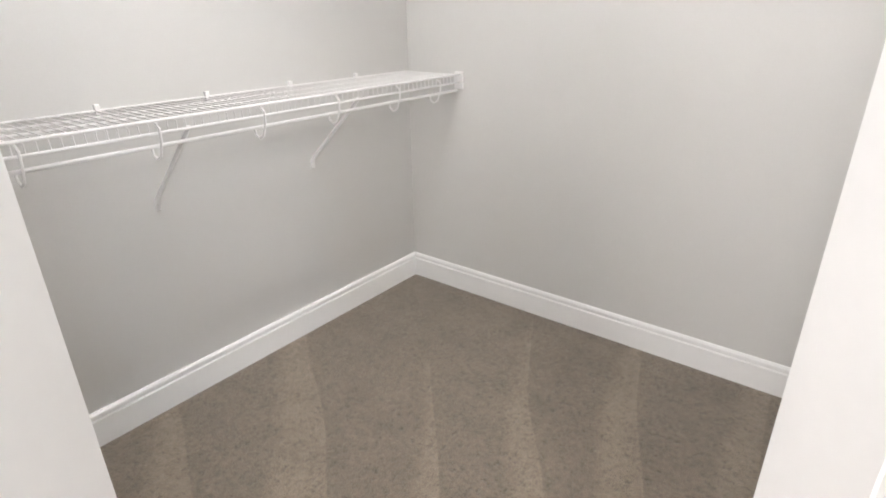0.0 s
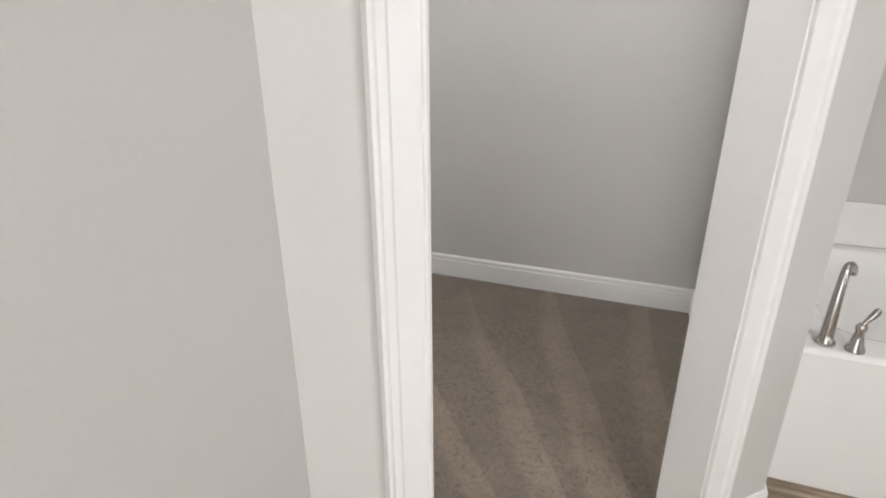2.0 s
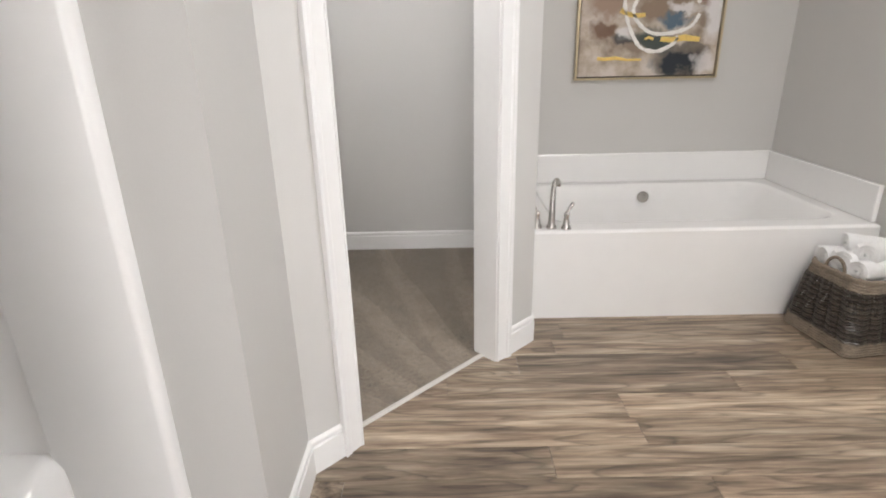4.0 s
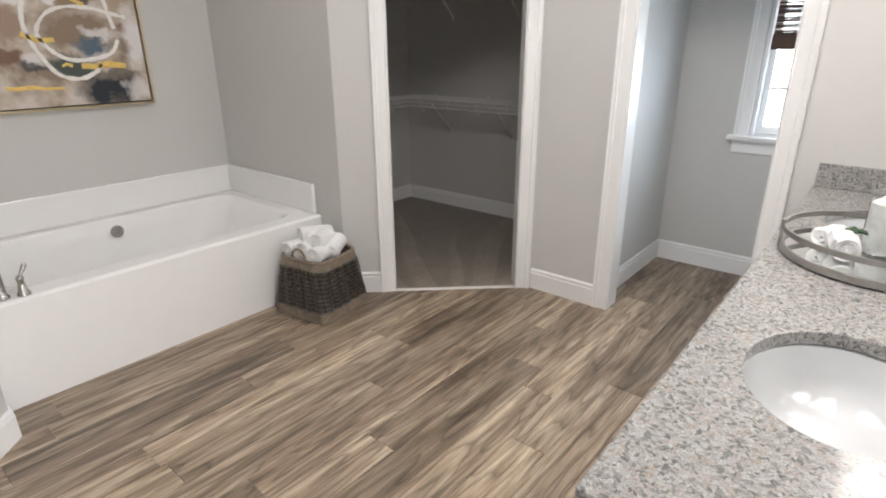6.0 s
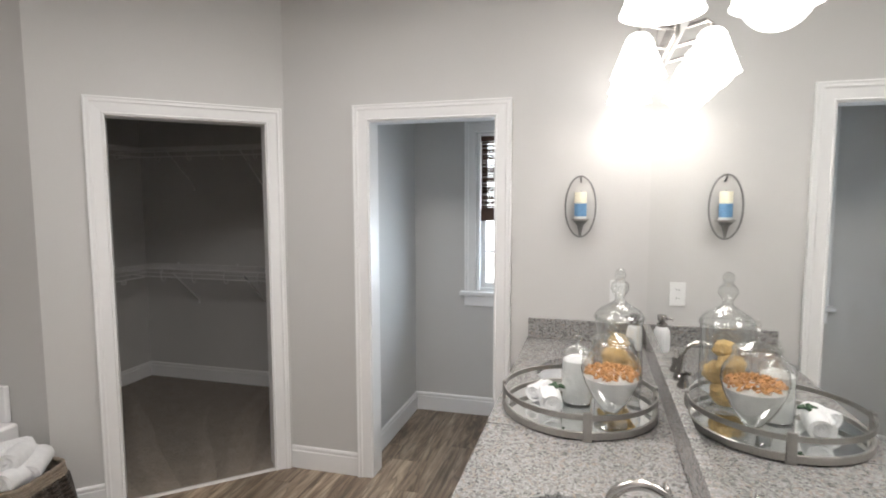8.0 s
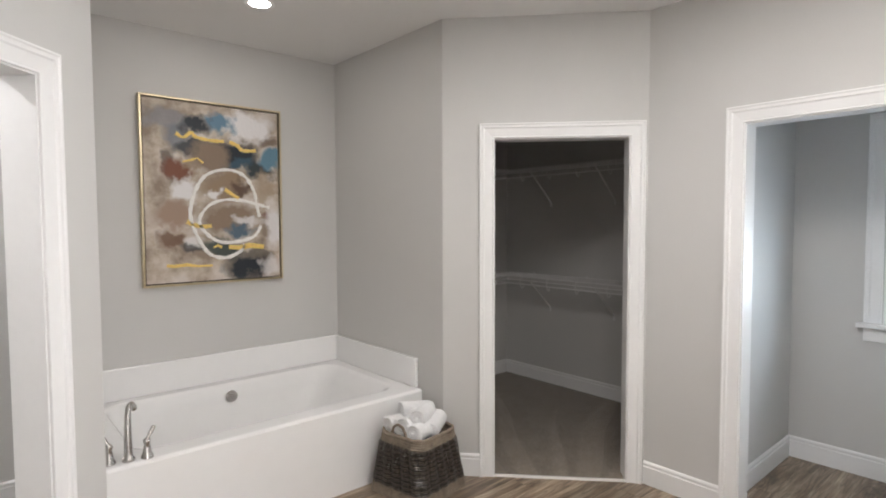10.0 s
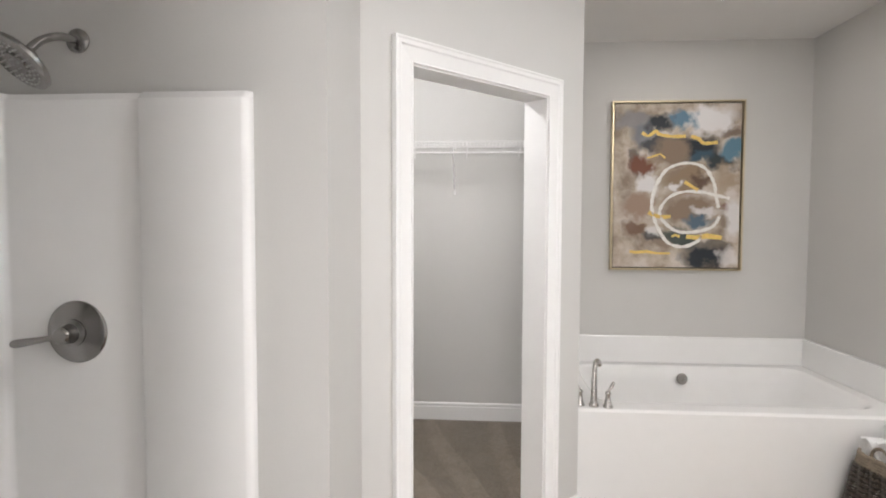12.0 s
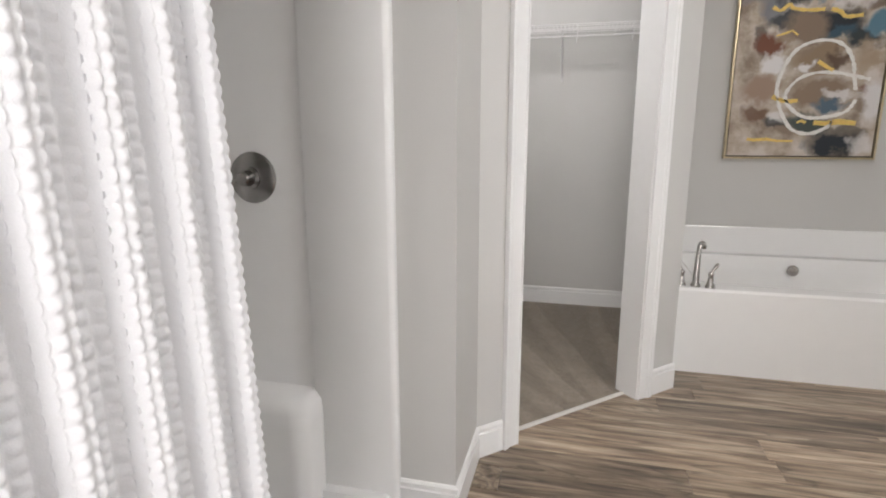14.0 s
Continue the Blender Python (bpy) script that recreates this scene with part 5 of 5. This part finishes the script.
stroke("ring_stroke", curve([(0.82, 0.63), (0.80, 0.56), (0.775, 0.47), (0.70, 0.39), (0.57, 0.365), (0.43, 0.40), (0.35, 0.49), (0.315, 0.60), (0.33, 0.68), (0.38, 0.77), (0.45, 0.84), (0.56, 0.86), (0.66, 0.83), (0.70, 0.79)]), 0.0125, WHITE_STROKE, 1)
stroke("ring_stroke", curve([(0.90, 0.575), (0.80, 0.555), (0.68, 0.535), (0.55, 0.535), (0.44, 0.57), (0.375, 0.65), (0.42, 0.72), (0.52, 0.77), (0.66, 0.77), (0.78, 0.74), (0.83, 0.68)]), 0.0115, WHITE_STROKE, 2)
stroke("gold_stroke", curve([(0.23, 0.185), (0.28, 0.205), (0.335, 0.175), (0.36, 0.195), (0.45, 0.208), (0.56, 0.208)], 4), 0.012, YELLOW_STROKE, 6)
stroke("gold_stroke", curve([(0.60, 0.208), (0.66, 0.225), (0.70, 0.25), (0.80, 0.245)], 4), 0.016, YELLOW_STROKE, 7)
stroke("gold_stroke", [(0.27, 0.335), (0.34, 0.32), (0.37, 0.31), (0.41, 0.335)], 0.007, YELLOW_STROKE, 8)
stroke("gold_stroke", [(0.56, 0.475), (0.60, 0.495), (0.64, 0.515), (0.66, 0.525)], 0.015, YELLOW_STROKE, 9)
stroke("gold_stroke", [(0.29, 0.655), (0.34, 0.675), (0.40, 0.685), (0.46, 0.68)], 0.016, YELLOW_STROKE, 10)
stroke("gold_stroke", [(0.58, 0.80), (0.66, 0.805), (0.74, 0.795), (0.85, 0.805)], 0.017, YELLOW_STROKE, 11)
stroke("gold_stroke", [(0.47, 0.80), (0.50, 0.79), (0.53, 0.80)], 0.009, YELLOW_STROKE, 13)
stroke("gold_stroke", [(0.15, 0.89), (0.20, 0.895), (0.28, 0.89), (0.36, 0.90), (0.46, 0.90)], 0.011, YELLOW_STROKE, 12)

# ---- wicker basket with rolled towels ----
BX, BY, BT = -0.222, -1.270, 9
basket = holder("wicker_basket", (BX, BY, 0), "dark wicker basket, wider at its foot, with pale woven rims", "basket", turn=BT)


def square(half, z, n=80, r=0.05, wave=0.0, phase=0.0, dip=0.0):
    pts = []
    base = rounded(0, 0, half, half, r, z, 4)
    seg = []
    total = 0
    for i in range(len(base)):
        a, b = Vector(base[i]), Vector(base[(i + 1) % len(base)])
        seg.append((total, a, b))
        total += (b - a).length
    for k in range(n):
        s = total * k / n
        for t0, a, b in reversed(seg):
            if s >= t0:
                L = (b - a).length
                p = a.lerp(b, (s - t0) / L if L > 1e-9 else 0)
                break
        out = Vector((p.x, p.y, 0)).normalized()
        q = p + out * wave * math.cos(2 * math.pi * (k / n) * (n / 4) + phase)
        corner = abs(p.x * p.y) / (half * half)
        pts.append((q.x, q.y, q.z + dip * corner))
    return pts


def half_at(z):
    return 0.197 - 0.036 * min(z / 0.35, 1) ** 1.3


ROW, ROWS = 0.0122, 28
WAVES, NP = 20, 160


def woven(k, z, amp):
    pts = []
    for i, p in enumerate(square(half_at(z), z, NP, 0.028 + 0.12 * z)):
        over = math.cos(math.pi * WAVES * i / NP)
        out = Vector((p[0], p[1], 0)).normalized() * (amp * over * over - 0.003)
        pts.append((p[0] + out.x, p[1] + out.y, z + 0.0014 * math.sin(i * 1.7 + k)))
    return pts


# Middle rows alternate dark strands with ones in the painted highlight colour.
for k in range(ROWS):
    z = 0.010 + k * ROW
    pale = k < 5 or k > ROWS - 5
    part("woven_strand", tube(bmesh.new(), woven(k, z, 0.004 if pale else 0.0125), 0.0068 if pale else 0.0050, 6, True), WICKER_PALE if pale else WICKER_HIGHLIGHT if k % 2 else WICKER, basket, smooth=True)
for k in range(WAVES):
    i = int((k + 0.5) * NP / WAVES)
    a, b = square(half_at(0.05) - 0.007, 0.05, NP, 0.034)[i], square(half_at(0.30) - 0.007, 0.30, NP, 0.064)[i]
    mid = square(half_at(0.15) - 0.007, 0.15, NP, 0.046)[i]
    part("stake", tube(bmesh.new(), [a, mid, b], 0.0085, 6), WICKER_DARK, basket)
path = square(half_at(0.35), 0.350, 150, 0.070)
part("rim_braid", tube(bmesh.new(), [(p[0], p[1], p[2] + 0.002 * math.sin(k * 0.8)) for k, p in enumerate(path)], 0.0105, 7, True), WICKER_PALE, basket, "pale bound rim", smooth=True)
part("bottom", prism(bmesh.new(), [(p[0], p[1]) for p in square(0.18, 0, 40)], 0.003, 0.014), WICKER, basket)
for sx in (-1, 1):
    pts = [(sx * 0.158, 0.052 * math.cos(math.pi * i / 12), 0.352 + 0.062 * math.sin(math.pi * i / 12)) for i in range(13)]
    part("handle", tube(bmesh.new(), pts, 0.0075, 8), WICKER_PALE, basket, "bent cane handle", smooth=True)
for x, y, z, a, t in ((-0.050, -0.082, 0.348, 8, 4), (0.055, -0.075, 0.352, 25, -6), (-0.05, 0.010, 0.362, 12, 6), (0.055, 0.020, 0.362, -12, 3), (0.0, -0.035, 0.408, 22, 5), (0.035, 0.04, 0.412, -30, 4), (-0.045, 0.080, 0.352, -15, 0), (0.05, 0.085, 0.352, 20, 0)):
    c, s = math.cos(radians(BT)), math.sin(radians(BT))
    rolled_towel(BX + c * x - s * y, BY + s * x + c * y, z + 0.030, 0.190, 0.061, a + BT, t, "towels in the basket", "white rolled terry towel heaped in a wicker basket")

# ---- floor planks ----
PWID, PLEN, TH = 0.1545, 1.22, 0.0085
GAP = 0.0012
bm = bmesh.new()
a, b, e = PLEN / 2 - GAP / 2, PWID / 2 - GAP / 2, 0.0012
loft(bm, [[(-x, -y, z), (x, -y, z), (x, y, z), (-x, y, z)] for x, y, z in ((a, b, -TH), (a, b, -e), (a - e, b - e, 0))], cap1=True)
plank_mesh = bpy.data.meshes.new("plank")
bm.to_mesh(plank_mesh)
bm.free()
plank_mesh.materials.append(WOOD)
random.seed(21)
KNOWN = {0: -0.085, 1: -0.857, 3: -0.17}
for r in range(-8, 22):
    y = -2.18 - PWID * (r + 0.5)
    start = KNOWN.get(r, random.uniform(0, PLEN))
    lo, hi = -2.66, 1.87
    if y > -0.94:
        continue
    if y < -4.1:
        lo, hi = -2.70, -1.75
    if y > -2.10:
        hi = 0.80
    k0 = math.floor((lo - start) / PLEN)
    x = start + k0 * PLEN
    while x < hi:
        x0, x1 = max(x, lo), min(x + PLEN, hi)
        ob = new("plank", plank_mesh)
        ob.parent = floor
        ob.location = ((x0 + x1) / 2, y, 0)
        ob.scale = ((x1 - x0) / PLEN, 1, 1)
        x += PLEN
